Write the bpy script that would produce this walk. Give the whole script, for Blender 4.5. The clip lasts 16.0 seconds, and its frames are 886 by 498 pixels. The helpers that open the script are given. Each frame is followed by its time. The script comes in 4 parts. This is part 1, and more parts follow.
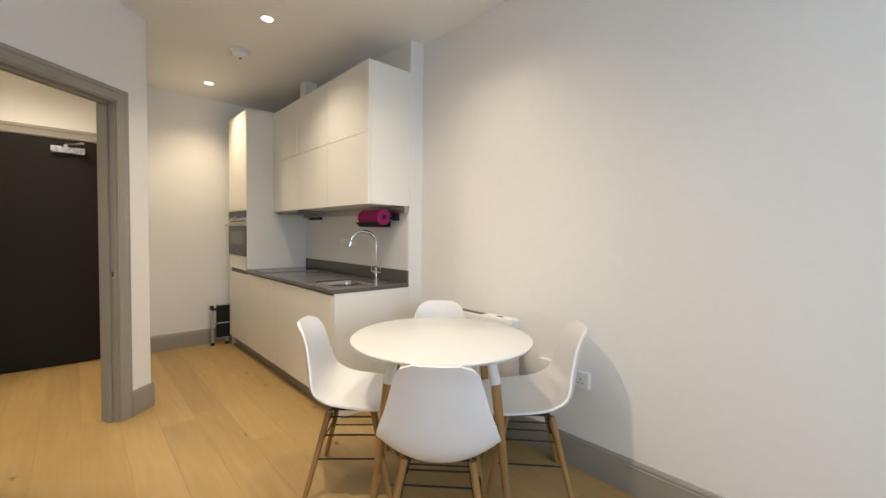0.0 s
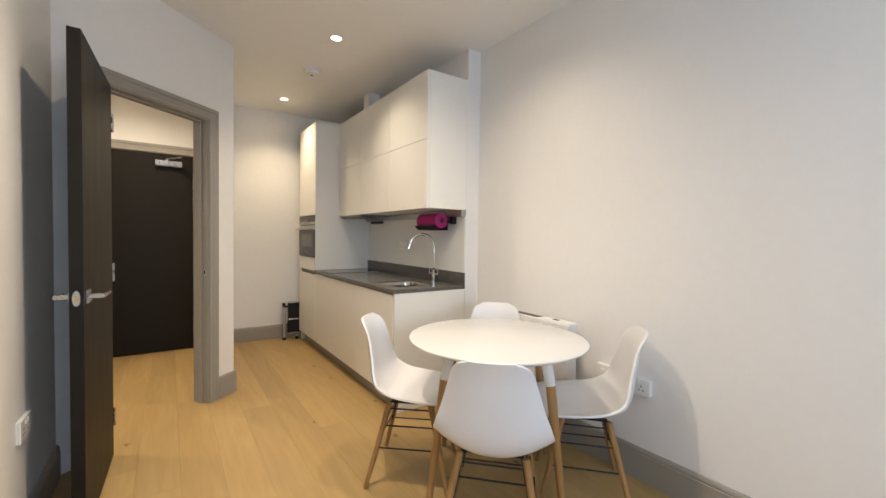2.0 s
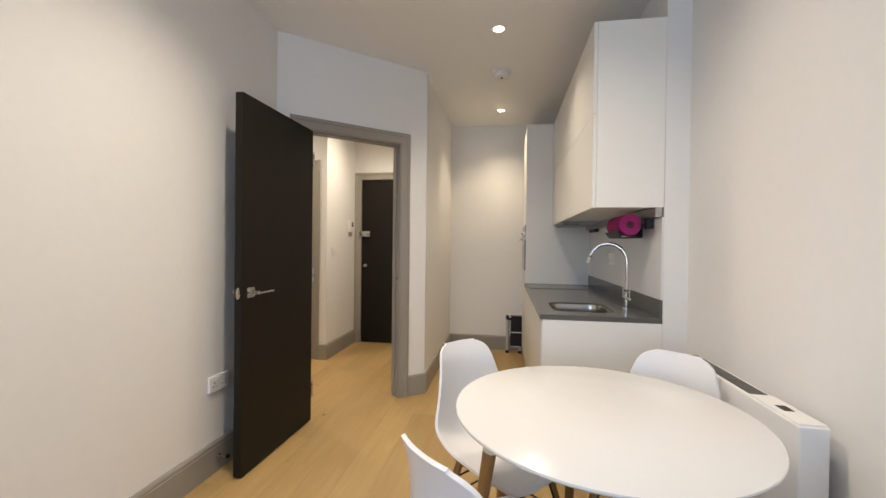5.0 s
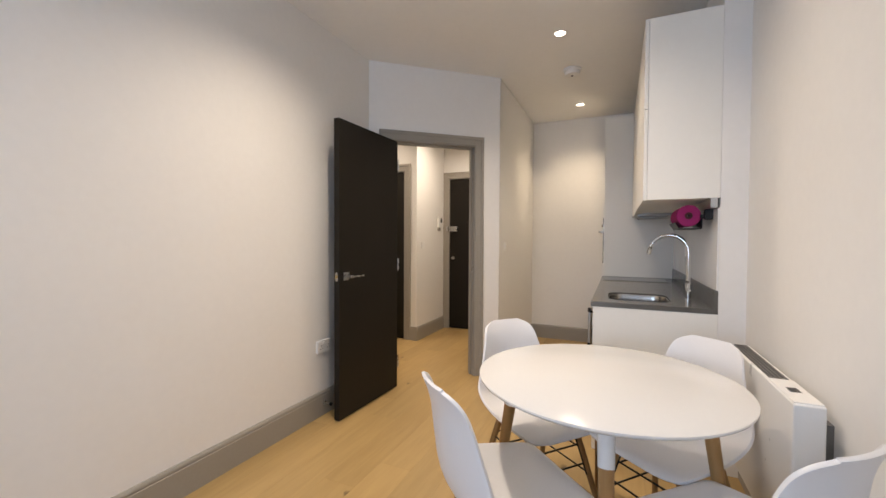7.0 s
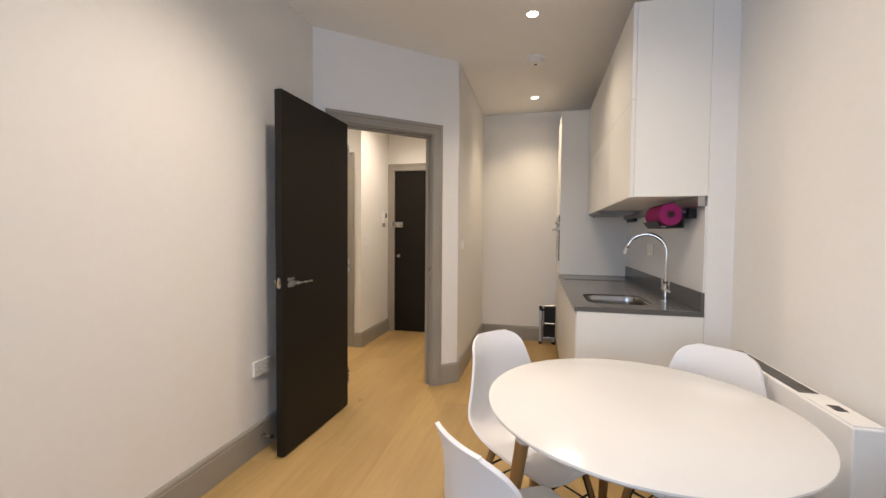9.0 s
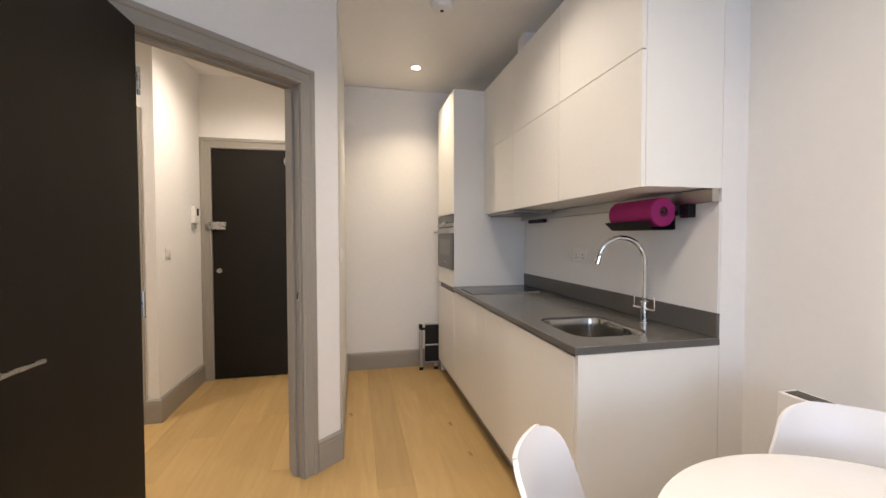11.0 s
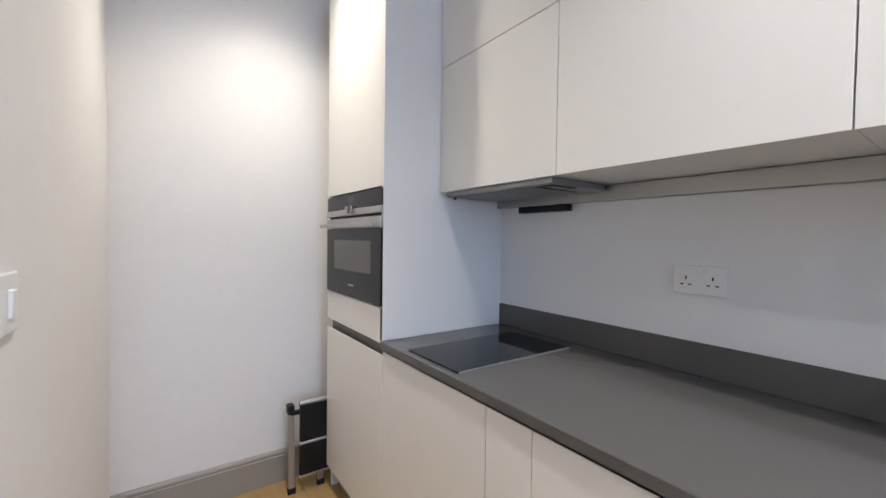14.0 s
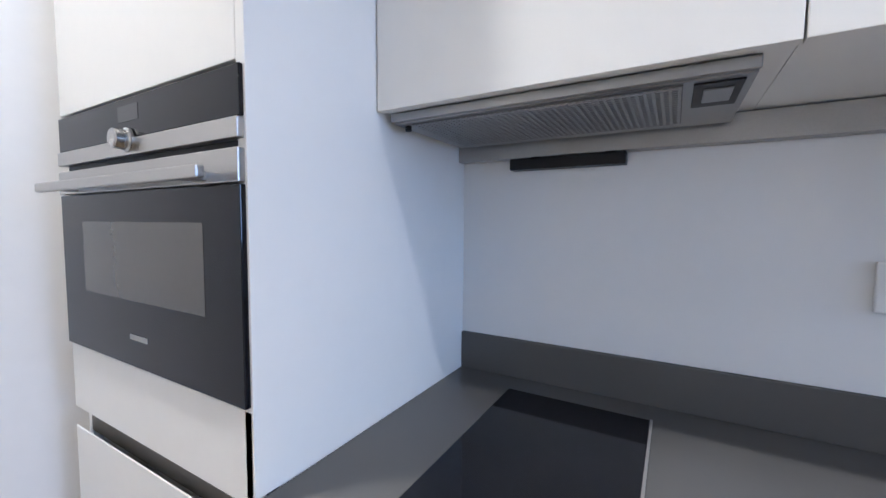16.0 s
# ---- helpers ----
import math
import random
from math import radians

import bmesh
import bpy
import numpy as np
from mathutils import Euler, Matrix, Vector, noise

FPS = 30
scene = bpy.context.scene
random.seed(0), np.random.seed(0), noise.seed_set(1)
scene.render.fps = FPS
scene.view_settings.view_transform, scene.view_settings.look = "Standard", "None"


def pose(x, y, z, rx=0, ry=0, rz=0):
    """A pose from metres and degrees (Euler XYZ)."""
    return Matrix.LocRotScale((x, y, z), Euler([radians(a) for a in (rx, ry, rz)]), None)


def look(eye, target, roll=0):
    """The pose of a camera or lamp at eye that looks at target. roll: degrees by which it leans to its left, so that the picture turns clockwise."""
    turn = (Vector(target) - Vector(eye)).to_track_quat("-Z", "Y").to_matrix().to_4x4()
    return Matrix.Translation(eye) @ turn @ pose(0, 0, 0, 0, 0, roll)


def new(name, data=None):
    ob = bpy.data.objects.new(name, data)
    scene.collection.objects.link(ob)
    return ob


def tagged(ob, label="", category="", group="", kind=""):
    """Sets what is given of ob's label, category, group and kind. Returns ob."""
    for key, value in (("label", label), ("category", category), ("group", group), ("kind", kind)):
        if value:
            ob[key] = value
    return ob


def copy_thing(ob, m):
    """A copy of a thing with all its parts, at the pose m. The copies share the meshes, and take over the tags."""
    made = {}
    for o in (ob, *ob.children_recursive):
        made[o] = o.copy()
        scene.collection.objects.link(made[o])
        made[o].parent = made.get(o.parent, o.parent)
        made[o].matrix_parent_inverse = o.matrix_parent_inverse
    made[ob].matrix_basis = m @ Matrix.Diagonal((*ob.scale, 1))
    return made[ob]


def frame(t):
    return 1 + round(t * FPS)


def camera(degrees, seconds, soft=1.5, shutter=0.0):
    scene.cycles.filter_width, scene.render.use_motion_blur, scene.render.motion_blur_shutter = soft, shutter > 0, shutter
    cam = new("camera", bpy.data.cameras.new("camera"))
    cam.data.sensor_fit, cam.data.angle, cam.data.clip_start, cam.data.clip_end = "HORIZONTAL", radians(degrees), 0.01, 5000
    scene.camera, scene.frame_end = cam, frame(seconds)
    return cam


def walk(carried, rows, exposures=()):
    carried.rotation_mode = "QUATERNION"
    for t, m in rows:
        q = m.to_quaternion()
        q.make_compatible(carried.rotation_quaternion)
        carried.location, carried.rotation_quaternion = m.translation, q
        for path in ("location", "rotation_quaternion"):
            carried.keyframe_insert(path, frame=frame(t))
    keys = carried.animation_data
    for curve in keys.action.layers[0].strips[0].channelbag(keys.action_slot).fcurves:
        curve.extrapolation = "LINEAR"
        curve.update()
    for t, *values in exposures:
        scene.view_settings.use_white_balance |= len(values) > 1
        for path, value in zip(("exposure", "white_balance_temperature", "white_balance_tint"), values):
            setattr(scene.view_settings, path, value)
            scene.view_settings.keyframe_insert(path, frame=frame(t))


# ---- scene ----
cam = camera(96.2, 16.0)
PATH = [
    (0, (0.165, 0.133, 1.257), (1.52, 1.603, 1.184), 0.8),
    (0.5, (0.151, 0.082, 1.256), (1.453, 1.598, 1.181), 1.1),
    (1, (0.088, 0.09, 1.245), (1.38, 1.615, 1.178), 1.0),
    (1.5, (0.084, 0.085, 1.255), (1.329, 1.649, 1.189), 1.0),
    (2, (0.122, 0.079, 1.251), (1.256, 1.726, 1.193), 0.9),
    (2.5, (0.227, 0.14, 1.261), (1.163, 1.906, 1.209), 0.9),
    (3, (0.4, 0.302, 1.274), (1.062, 2.189, 1.235), 0.7),
    (3.5, (0.573, 0.388, 1.262), (0.936, 2.355, 1.244), 0.6),
    (4, (0.808, 0.394, 1.259), (0.909, 2.391, 1.245), 0.6),
    (6.5, (1.517, 0.055, 1.243), (0.791, 1.918, 1.205), 0.4),
    (7, (1.546, 0.042, 1.242), (0.739, 1.872, 1.193), 0.3),
    (7.5, (1.542, 0.046, 1.237), (0.73, 1.873, 1.18), 0.4),
    (8, (1.5, 0.067, 1.24), (0.746, 1.918, 1.172), 0.5),
    (10.5, (0.691, 0.962, 1.288), (0.888, 2.951, 1.229), -0.1),
    (11, (0.632, 1.257, 1.277), (1.063, 3.21, 1.22), -0.1),
    (11.5, (0.626, 1.566, 1.283), (1.261, 3.462, 1.222), 0.2),
    (12, (0.614, 1.876, 1.285), (1.409, 3.709, 1.214), 0.4),
    (12.5, (0.625, 2.153, 1.277), (1.553, 3.923, 1.212), 0.8),
    (13, (0.642, 2.464, 1.296), (1.698, 4.161, 1.224), 0.9),
    (13.5, (0.672, 2.75, 1.282), (1.787, 4.409, 1.222), 0.8),
    (14, (0.722, 3.006, 1.274), (1.878, 4.637, 1.223), 0.8),
    (14.5, (0.83, 3.264, 1.286), (2.052, 4.846, 1.229), 0.8),
    (15, (0.9, 3.488, 1.288), (2.216, 4.99, 1.208), 0.8),
    (15.5, (0.976, 3.725, 1.285), (2.428, 5.098, 1.178), 0.9),
    (16, (1.088, 3.889, 1.264), (2.813, 4.89, 1.133), 0.4),
]
# the film camera lifts its exposure and cools its balance as it nears the hob
EXPOSURE = [(0, 0.0, 7400, 10), (2, 0.05, 7400, 12), (3.2, -0.08, 7000, 12), (4, -0.1, 6900, 11), (6.5, -0.12, 7150, 16), (8, -0.12, 7150, 16), (11, 0.1, 6800, 16), (12, 0.2, 6350, 15), (12.5, 0.24, 6100, 15), (13.5, 0.32, 5750, 15), (14.5, 0.44, 5450, 14), (15.5, 0.6, 5200, 14), (16, 0.78, 5050, 14)]
walk(cam, [(t, look(eye, target, roll)) for t, eye, target, roll in PATH], EXPOSURE)

# ---------------------------------------------------------------- light
world = bpy.data.worlds.new("world")
scene.world = world
world.use_nodes = True
wn = world.node_tree.nodes
sky = wn.new("ShaderNodeTexSky")
sky.sky_type, sky.sun_disc = "NISHITA", False
sky.sun_elevation, sky.sun_rotation = radians(28), radians(180)
wn["Background"].inputs["Strength"].default_value = 0.08
world.node_tree.links.new(sky.outputs[0], wn["Background"].inputs[0])

WARM = (1.0, 0.905, 0.765)
CEIL = 2.715


def lamp_light(x, y, watts, size=140, colour=WARM):
    data = bpy.data.lights.new("downlight_beam", "SPOT")
    data.energy, data.color, data.spot_size, data.spot_blend, data.shadow_soft_size = watts, colour, radians(size), 1.0, 0.035
    ob = new("downlight_beam", data)
    ob.matrix_world = pose(x, y, CEIL - 0.012)
    return ob


# the two lamps at y = 0 are unseen, added as fill for near walls
ROOM_AND_FILL_LAMPS = [(1.145, 3.0, 70), (1.145, 4.627, 67), (1.40, 1.74, 56), (1.40, 0.0, 8), (0.50, 1.63, 122), (0.50, 0.0, 30)]
# hall lamps are unseen; added at assumed places to brighten the hall
HALL_LAMPS = [(-0.15, 4.35), (-1.3, 3.75)]
for lx, ly, watts in ROOM_AND_FILL_LAMPS:
    # the alcove's bulb is warmer and narrower than the rest
    lamp_light(lx, ly, watts, 120 if ly > 4 else 126 if ly > 2.5 else 142, (1.0, 0.86, 0.64) if ly > 4 else WARM)
for lx, ly in HALL_LAMPS:
    lamp_light(lx, ly, 104, 154)

# cool light added at an assumed, unseen window behind the walk's start
day = bpy.data.lights.new("assumed_window_daylight", "AREA")
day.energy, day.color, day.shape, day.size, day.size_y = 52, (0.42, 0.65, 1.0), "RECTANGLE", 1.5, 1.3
new("assumed_window_daylight", day).matrix_world = look((0.6, -2.3, 1.6), (0.9, 3.0, 1.2))


# ---------------------------------------------------------------- materials
def mat(name, colour, rough=0.5, metal=0.0, var=0.04, scale=3.0, bump=0.0, bump_scale=180.0, spec=0.5, stretch=(1, 1, 1), rand=0.0, rvar=0.06):
    """Paint, plastic, stone or metal with blotches at two scales, uneven gloss and fine relief."""
    m = bpy.data.materials.new(name)
    m.use_nodes = True
    nt = m.node_tree
    n, l = nt.nodes, nt.links
    b = n["Principled BSDF"]
    b.inputs["Metallic"].default_value = metal
    b.inputs["Specular IOR Level"].default_value = spec
    tc = n.new("ShaderNodeTexCoord")
    mp = n.new("ShaderNodeMapping")
    mp.inputs["Scale"].default_value = stretch
    l.new(tc.outputs["Object"], mp.inputs[0])
    big = n.new("ShaderNodeTexNoise")
    big.inputs["Scale"].default_value, big.inputs["Detail"].default_value = scale, 5
    small = n.new("ShaderNodeTexNoise")
    small.inputs["Scale"].default_value, small.inputs["Detail"].default_value = scale * 17, 3
    l.new(mp.outputs[0], big.inputs[0])
    l.new(mp.outputs[0], small.inputs[0])
    add = n.new("ShaderNodeMath")
    add.operation = "ADD"
    l.new(big.outputs[0], add.inputs[0])
    l.new(small.outputs[0], add.inputs[1])
    mr = n.new("ShaderNodeMapRange")
    mr.inputs["From Min"].default_value, mr.inputs["From Max"].default_value = 0.6, 1.4
    mr.inputs["To Min"].default_value, mr.inputs["To Max"].default_value = 1 - var, 1 + var
    l.new(add.outputs[0], mr.inputs[0])
    src = mr.outputs[0]
    if rand:
        oi = n.new("ShaderNodeObjectInfo")
        mr2 = n.new("ShaderNodeMapRange")
        mr2.inputs["To Min"].default_value, mr2.inputs["To Max"].default_value = 1 - rand, 1 + rand
        l.new(oi.outputs["Random"], mr2.inputs[0])
        mul = n.new("ShaderNodeMath")
        mul.operation = "MULTIPLY"
        l.new(src, mul.inputs[0])
        l.new(mr2.outputs[0], mul.inputs[1])
        src = mul.outputs[0]
    vm = n.new("ShaderNodeVectorMath")
    vm.operation = "SCALE"
    vm.inputs[0].default_value = colour
    l.new(src, vm.inputs["Scale"])
    l.new(vm.outputs[0], b.inputs["Base Color"])
    rr = n.new("ShaderNodeMapRange")
    rr.inputs["From Min"].default_value, rr.inputs["From Max"].default_value = 0.3, 0.7
    rr.inputs["To Min"].default_value, rr.inputs["To Max"].default_value = max(0.02, rough - rvar), min(1, rough + rvar)
    l.new(big.outputs[0], rr.inputs[0])
    l.new(rr.outputs[0], b.inputs["Roughness"])
    if bump:
        fine = n.new("ShaderNodeTexNoise")
        fine.inputs["Scale"].default_value, fine.inputs["Detail"].default_value = bump_scale, 4
        l.new(mp.outputs[0], fine.inputs[0])
        bp = n.new("ShaderNodeBump")
        bp.inputs["Strength"].default_value, bp.inputs["Distance"].default_value = bump, 0.002
        l.new(fine.outputs[0], bp.inputs["Height"])
        l.new(bp.outputs[0], b.inputs["Normal"])
    return m


def oak(name, light, dark, knots=True, rough=0.42, grain=(20, 1.6, 20), rand=0.10):
    """Oiled oak: long grain, cathedral bands, sparse dark knots, each board a little different."""
    m = bpy.data.materials.new(name)
    m.use_nodes = True
    n, l = m.node_tree.nodes, m.node_tree.links
    b = n["Principled BSDF"]
    tc, oi, off, mp = n.new("ShaderNodeTexCoord"), n.new("ShaderNodeObjectInfo"), n.new("ShaderNodeVectorMath"), n.new("ShaderNodeMapping")
    off.operation = "MULTIPLY_ADD"
    l.new(oi.outputs["Random"], off.inputs[0])
    off.inputs[1].default_value = (37.0, 53.0, 11.0)
    l.new(tc.outputs["Object"], off.inputs[2])
    l.new(off.outputs[0], mp.inputs[0])
    mp.inputs["Scale"].default_value = grain
    g = n.new("ShaderNodeTexNoise")
    g.inputs["Scale"].default_value, g.inputs["Detail"].default_value, g.inputs["Distortion"].default_value = 1.6, 7, 0.6
    l.new(mp.outputs[0], g.inputs[0])
    big = n.new("ShaderNodeTexNoise")
    big.inputs["Scale"].default_value, big.inputs["Detail"].default_value = 0.12, 3
    l.new(mp.outputs[0], big.inputs[0])
    mix0 = n.new("ShaderNodeMath")
    mix0.operation = "ADD"
    l.new(g.outputs[0], mix0.inputs[0])
    l.new(big.outputs[0], mix0.inputs[1])
    ramp = n.new("ShaderNodeMapRange")
    ramp.inputs["From Min"].default_value, ramp.inputs["From Max"].default_value = 0.45, 1.55
    l.new(mix0.outputs[0], ramp.inputs[0])
    mix = n.new("ShaderNodeMix")
    mix.data_type = "RGBA"
    mix.inputs["A"].default_value, mix.inputs["B"].default_value = (*dark, 1), (*light, 1)
    l.new(ramp.outputs[0], mix.inputs["Factor"])
    col = mix.outputs["Result"]
    if knots:
        kn = n.new("ShaderNodeTexVoronoi")
        kn.voronoi_dimensions = "2D"
        kn.inputs["Scale"].default_value = 1.0
        km = n.new("ShaderNodeMapping")
        km.inputs["Scale"].default_value = (4.6, 1.9, 4.6)
        wob = n.new("ShaderNodeTexNoise")
        wob.inputs["Scale"].default_value, wob.inputs["Detail"].default_value = 30, 3
        l.new(off.outputs[0], wob.inputs[0])
        wv = n.new("ShaderNodeVectorMath")
        wv.operation = "MULTIPLY_ADD"
        l.new(wob.outputs["Color"], wv.inputs[0])
        wv.inputs[1].default_value = (0.05, 0.06, 0.0)
        l.new(off.outputs[0], wv.inputs[2])
        l.new(wv.outputs[0], km.inputs[0])
        l.new(km.outputs[0], kn.inputs[0])
        kr = n.new("ShaderNodeMapRange")
        kr.inputs["From Min"].default_value, kr.inputs["From Max"].default_value = 0.015, 0.075
        kr.inputs["To Min"].default_value, kr.inputs["To Max"].default_value = 0.8, 0.0
        l.new(kn.outputs["Distance"], kr.inputs[0])
        # only some of the cells carry a knot
        sep = n.new("ShaderNodeSeparateColor")
        l.new(kn.outputs["Color"], sep.inputs[0])
        gate = n.new("ShaderNodeMath")
        gate.operation = "GREATER_THAN"
        gate.inputs[1].default_value = 0.82
        l.new(sep.outputs[0], gate.inputs[0])
        km2 = n.new("ShaderNodeMath")
        km2.operation = "MULTIPLY"
        l.new(kr.outputs[0], km2.inputs[0])
        l.new(gate.outputs[0], km2.inputs[1])
        mk = n.new("ShaderNodeMix")
        mk.data_type = "RGBA"
        l.new(km2.outputs[0], mk.inputs["Factor"])
        l.new(col, mk.inputs["A"])
        mk.inputs["B"].default_value = (0.10, 0.06, 0.025, 1)
        col = mk.outputs["Result"]
    rr = n.new("ShaderNodeMapRange")
    rr.inputs["To Min"].default_value, rr.inputs["To Max"].default_value = 1 - rand, 1 + rand
    l.new(oi.outputs["Random"], rr.inputs[0])
    vm = n.new("ShaderNodeVectorMath")
    vm.operation = "SCALE"
    l.new(col, vm.inputs[0])
    l.new(rr.outputs[0], vm.inputs["Scale"])
    l.new(vm.outputs[0], b.inputs["Base Color"])
    b.inputs["Roughness"].default_value = rough
    b.inputs["Specular IOR Level"].default_value = 0.4
    bp = n.new("ShaderNodeBump")
    bp.inputs["Strength"].default_value, bp.inputs["Distance"].default_value = 0.06, 0.001
    l.new(g.outputs[0], bp.inputs["Height"])
    l.new(bp.outputs[0], b.inputs["Normal"])
    return m


def glow(name, colour, strength):
    m = bpy.data.materials.new(name)
    m.use_nodes = True
    b = m.node_tree.nodes["Principled BSDF"]
    b.inputs["Emission Color"].default_value, b.inputs["Emission Strength"].default_value = (*colour, 1), strength
    return m


PAINT = mat("wall_paint", (0.79, 0.773, 0.748), 0.75, var=0.018, scale=1.6, bump=0.05, bump_scale=240, spec=0.3)
CEILING = mat("ceiling_paint", (0.85, 0.835, 0.81), 0.85, var=0.015, scale=1.2, bump=0.04, spec=0.2)
TAUPE = mat("taupe_gloss_paint", (0.30, 0.276, 0.24), 0.38, var=0.04, scale=6, bump=0.04, bump_scale=90)
DOOR = mat("dark_door_stain", (0.0135, 0.0108, 0.0078), 0.5, spec=0.17, var=0.03, scale=3, rvar=0.02, stretch=(4, 4, 0.8))
LACQUER = mat("cabinet_lacquer", (0.80, 0.785, 0.74), 0.36, var=0.012, scale=2, bump=0.015, bump_scale=300)
# shade of the door gaps put into the cabinet bodies' grey; also trim grey
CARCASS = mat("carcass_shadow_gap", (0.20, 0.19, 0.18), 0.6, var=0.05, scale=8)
QUARTZ = mat("grey_quartz", (0.098, 0.094, 0.088), 0.22, var=0.012, scale=60, rvar=0.004)
SPLASH = mat("white_glass_splashback", (0.76, 0.76, 0.755), 0.16, var=0.01, scale=2)
STEEL = mat("brushed_steel", (0.44, 0.425, 0.40), 0.32, 1.0, var=0.012, scale=6, rvar=0.01)
SINK_STEEL = mat("satin_sink_steel", (0.40, 0.385, 0.36), 0.24, 1.0, var=0.015, scale=6, rvar=0.01)
CHROME = mat("chrome", (0.68, 0.68, 0.67), 0.07, 1.0, var=0.01, scale=20, rvar=0.01)
SATIN = mat("satin_chrome", (0.47, 0.46, 0.44), 0.28, 1.0, var=0.05, scale=30)
DARK_STEEL = mat("dark_brushed_steel", (0.33, 0.33, 0.33), 0.36, 0.9, var=0.015, scale=6, rvar=0.01)
ALU = mat("aluminium_profile", (0.46, 0.455, 0.44), 0.38, 1.0, var=0.05, scale=20)
GRIP = mat("grip_channel_grey", (0.16, 0.15, 0.135), 0.45, 0.6, var=0.04, scale=12)
BLACK_GLASS = mat("black_glass", (0.006, 0.006, 0.008), 0.06, var=0.02, scale=3, rvar=0.004, spec=0.24)
OVEN_WINDOW = mat("oven_window_glass", (0.075, 0.070, 0.060), 0.12, var=0.03, scale=5, rvar=0.01)
BLACK = mat("black_plastic", (0.009, 0.009, 0.010), 0.42, spec=0.3, var=0.12, scale=20, bump=0.03)
WIRE = mat("black_steel_wire", (0.012, 0.012, 0.012), 0.4, 0.3, var=0.15, scale=20)
SHELL = mat("white_polypropylene", (0.73, 0.73, 0.745), 0.34, var=0.012, scale=6, bump=0.02, bump_scale=350)
TABLE_WHITE = mat("white_table_lacquer", (0.70, 0.70, 0.695), 0.2, var=0.012, scale=4, rvar=0.01)
PLASTIC = mat("white_plastic", (0.80, 0.79, 0.77), 0.33, var=0.015, scale=15)
SLOT = mat("socket_slot_dark", (0.03, 0.028, 0.026), 0.5, var=0.1, scale=20)
GREY_TEXT = mat("grey_print", (0.35, 0.35, 0.35), 0.5, var=0.05, scale=30)
MAGENTA = mat("magenta_paper", (0.38, 0.032, 0.15), 0.85, var=0.07, scale=14, bump=0.35, bump_scale=120, spec=0.2)
CARD = mat("cardboard_core", (0.10, 0.03, 0.035), 0.9, var=0.1, scale=30)
OAK_FLOOR = oak("oak_floor", (0.47, 0.318, 0.136), (0.325, 0.205, 0.080))
OAK_LEG = oak("beech_leg", (0.38, 0.215, 0.085), (0.27, 0.142, 0.050), knots=False, grain=(40, 40, 3), rand=0.05)
SUBFLOOR = mat("dark_joint", (0.13, 0.08, 0.04), 0.8, var=0.1, scale=10)
LAMP_GLOW = glow("lamp_glow", (1.0, 0.90, 0.76), 9)
CLEAR = mat("plinth_grey", (0.30, 0.28, 0.25), 0.45, var=0.05, scale=6)


# ---------------------------------------------------------------- mesh helpers
def mesh_of(bm, name, material, smooth=False):
    me = bpy.data.meshes.new(name)
    bm.normal_update()
    bm.to_mesh(me)
    bm.free()
    me.materials.append(material)
    if smooth:
        me.polygons.foreach_set("use_smooth", [True] * len(me.polygons))
    return me


def part(name, bm, material, parent=None, label="", smooth=False):
    ob = new(name, mesh_of(bm, name, material, smooth))
    if parent is not None:
        ob.parent = parent
    if label:
        ob["label"] = label
    return ob


def thing(name, label, category, at=None, group="", kind=""):
    ob = new(name)
    ob.empty_display_size = 0.05
    if at is not None:
        ob.matrix_world = at
    return tagged(ob, label, category, group, kind)


def box(x0, x1, y0, y1, z0, z1, bevel=0.0, bm=None, seg=2):
    b = bmesh.new()
    bmesh.ops.create_cube(b, size=1)
    for v in b.verts:
        v.co = Vector((x0 + (v.co.x + 0.5) * (x1 - x0), y0 + (v.co.y + 0.5) * (y1 - y0), z0 + (v.co.z + 0.5) * (z1 - z0)))
    if bevel:
        bmesh.ops.bevel(b, geom=b.edges[:], offset=bevel, segments=seg, affect="EDGES", profile=0.5)
    return joined(bm, b)


def joined(bm, b):
    if bm is None:
        return b
    me = bpy.data.meshes.new("tmp")
    b.to_mesh(me)
    b.free()
    bm.from_mesh(me)
    bpy.data.meshes.remove(me)
    return bm


def prism(pts, z0, z1, bm=None):
    """An upright block on the footprint pts."""
    b = bmesh.new()
    lo = [b.verts.new((x, y, z0)) for x, y in pts]
    hi = [b.verts.new((x, y, z1)) for x, y in pts]
    n = len(pts)
    b.faces.new(lo)
    b.faces.new(hi)
    for i in range(n):
        b.faces.new((lo[i], lo[(i + 1) % n], hi[(i + 1) % n], hi[i]))
    bmesh.ops.recalc_face_normals(b, faces=b.faces[:])
    return joined(bm, b)


def rod(a, c, r0, r1=None, sides=12, bm=None, caps=True):
    """A tapered round bar from a to c."""
    a, c = Vector(a), Vector(c)
    b = bmesh.new()
    d = c - a
    bmesh.ops.create_cone(b, cap_ends=caps, segments=sides, radius1=r0, radius2=r0 if r1 is None else r1, depth=d.length)
    bmesh.ops.transform(b, matrix=Matrix.Translation((a + c) / 2) @ d.to_track_quat("Z", "Y").to_matrix().to_4x4(), verts=b.verts[:])
    return joined(bm, b)


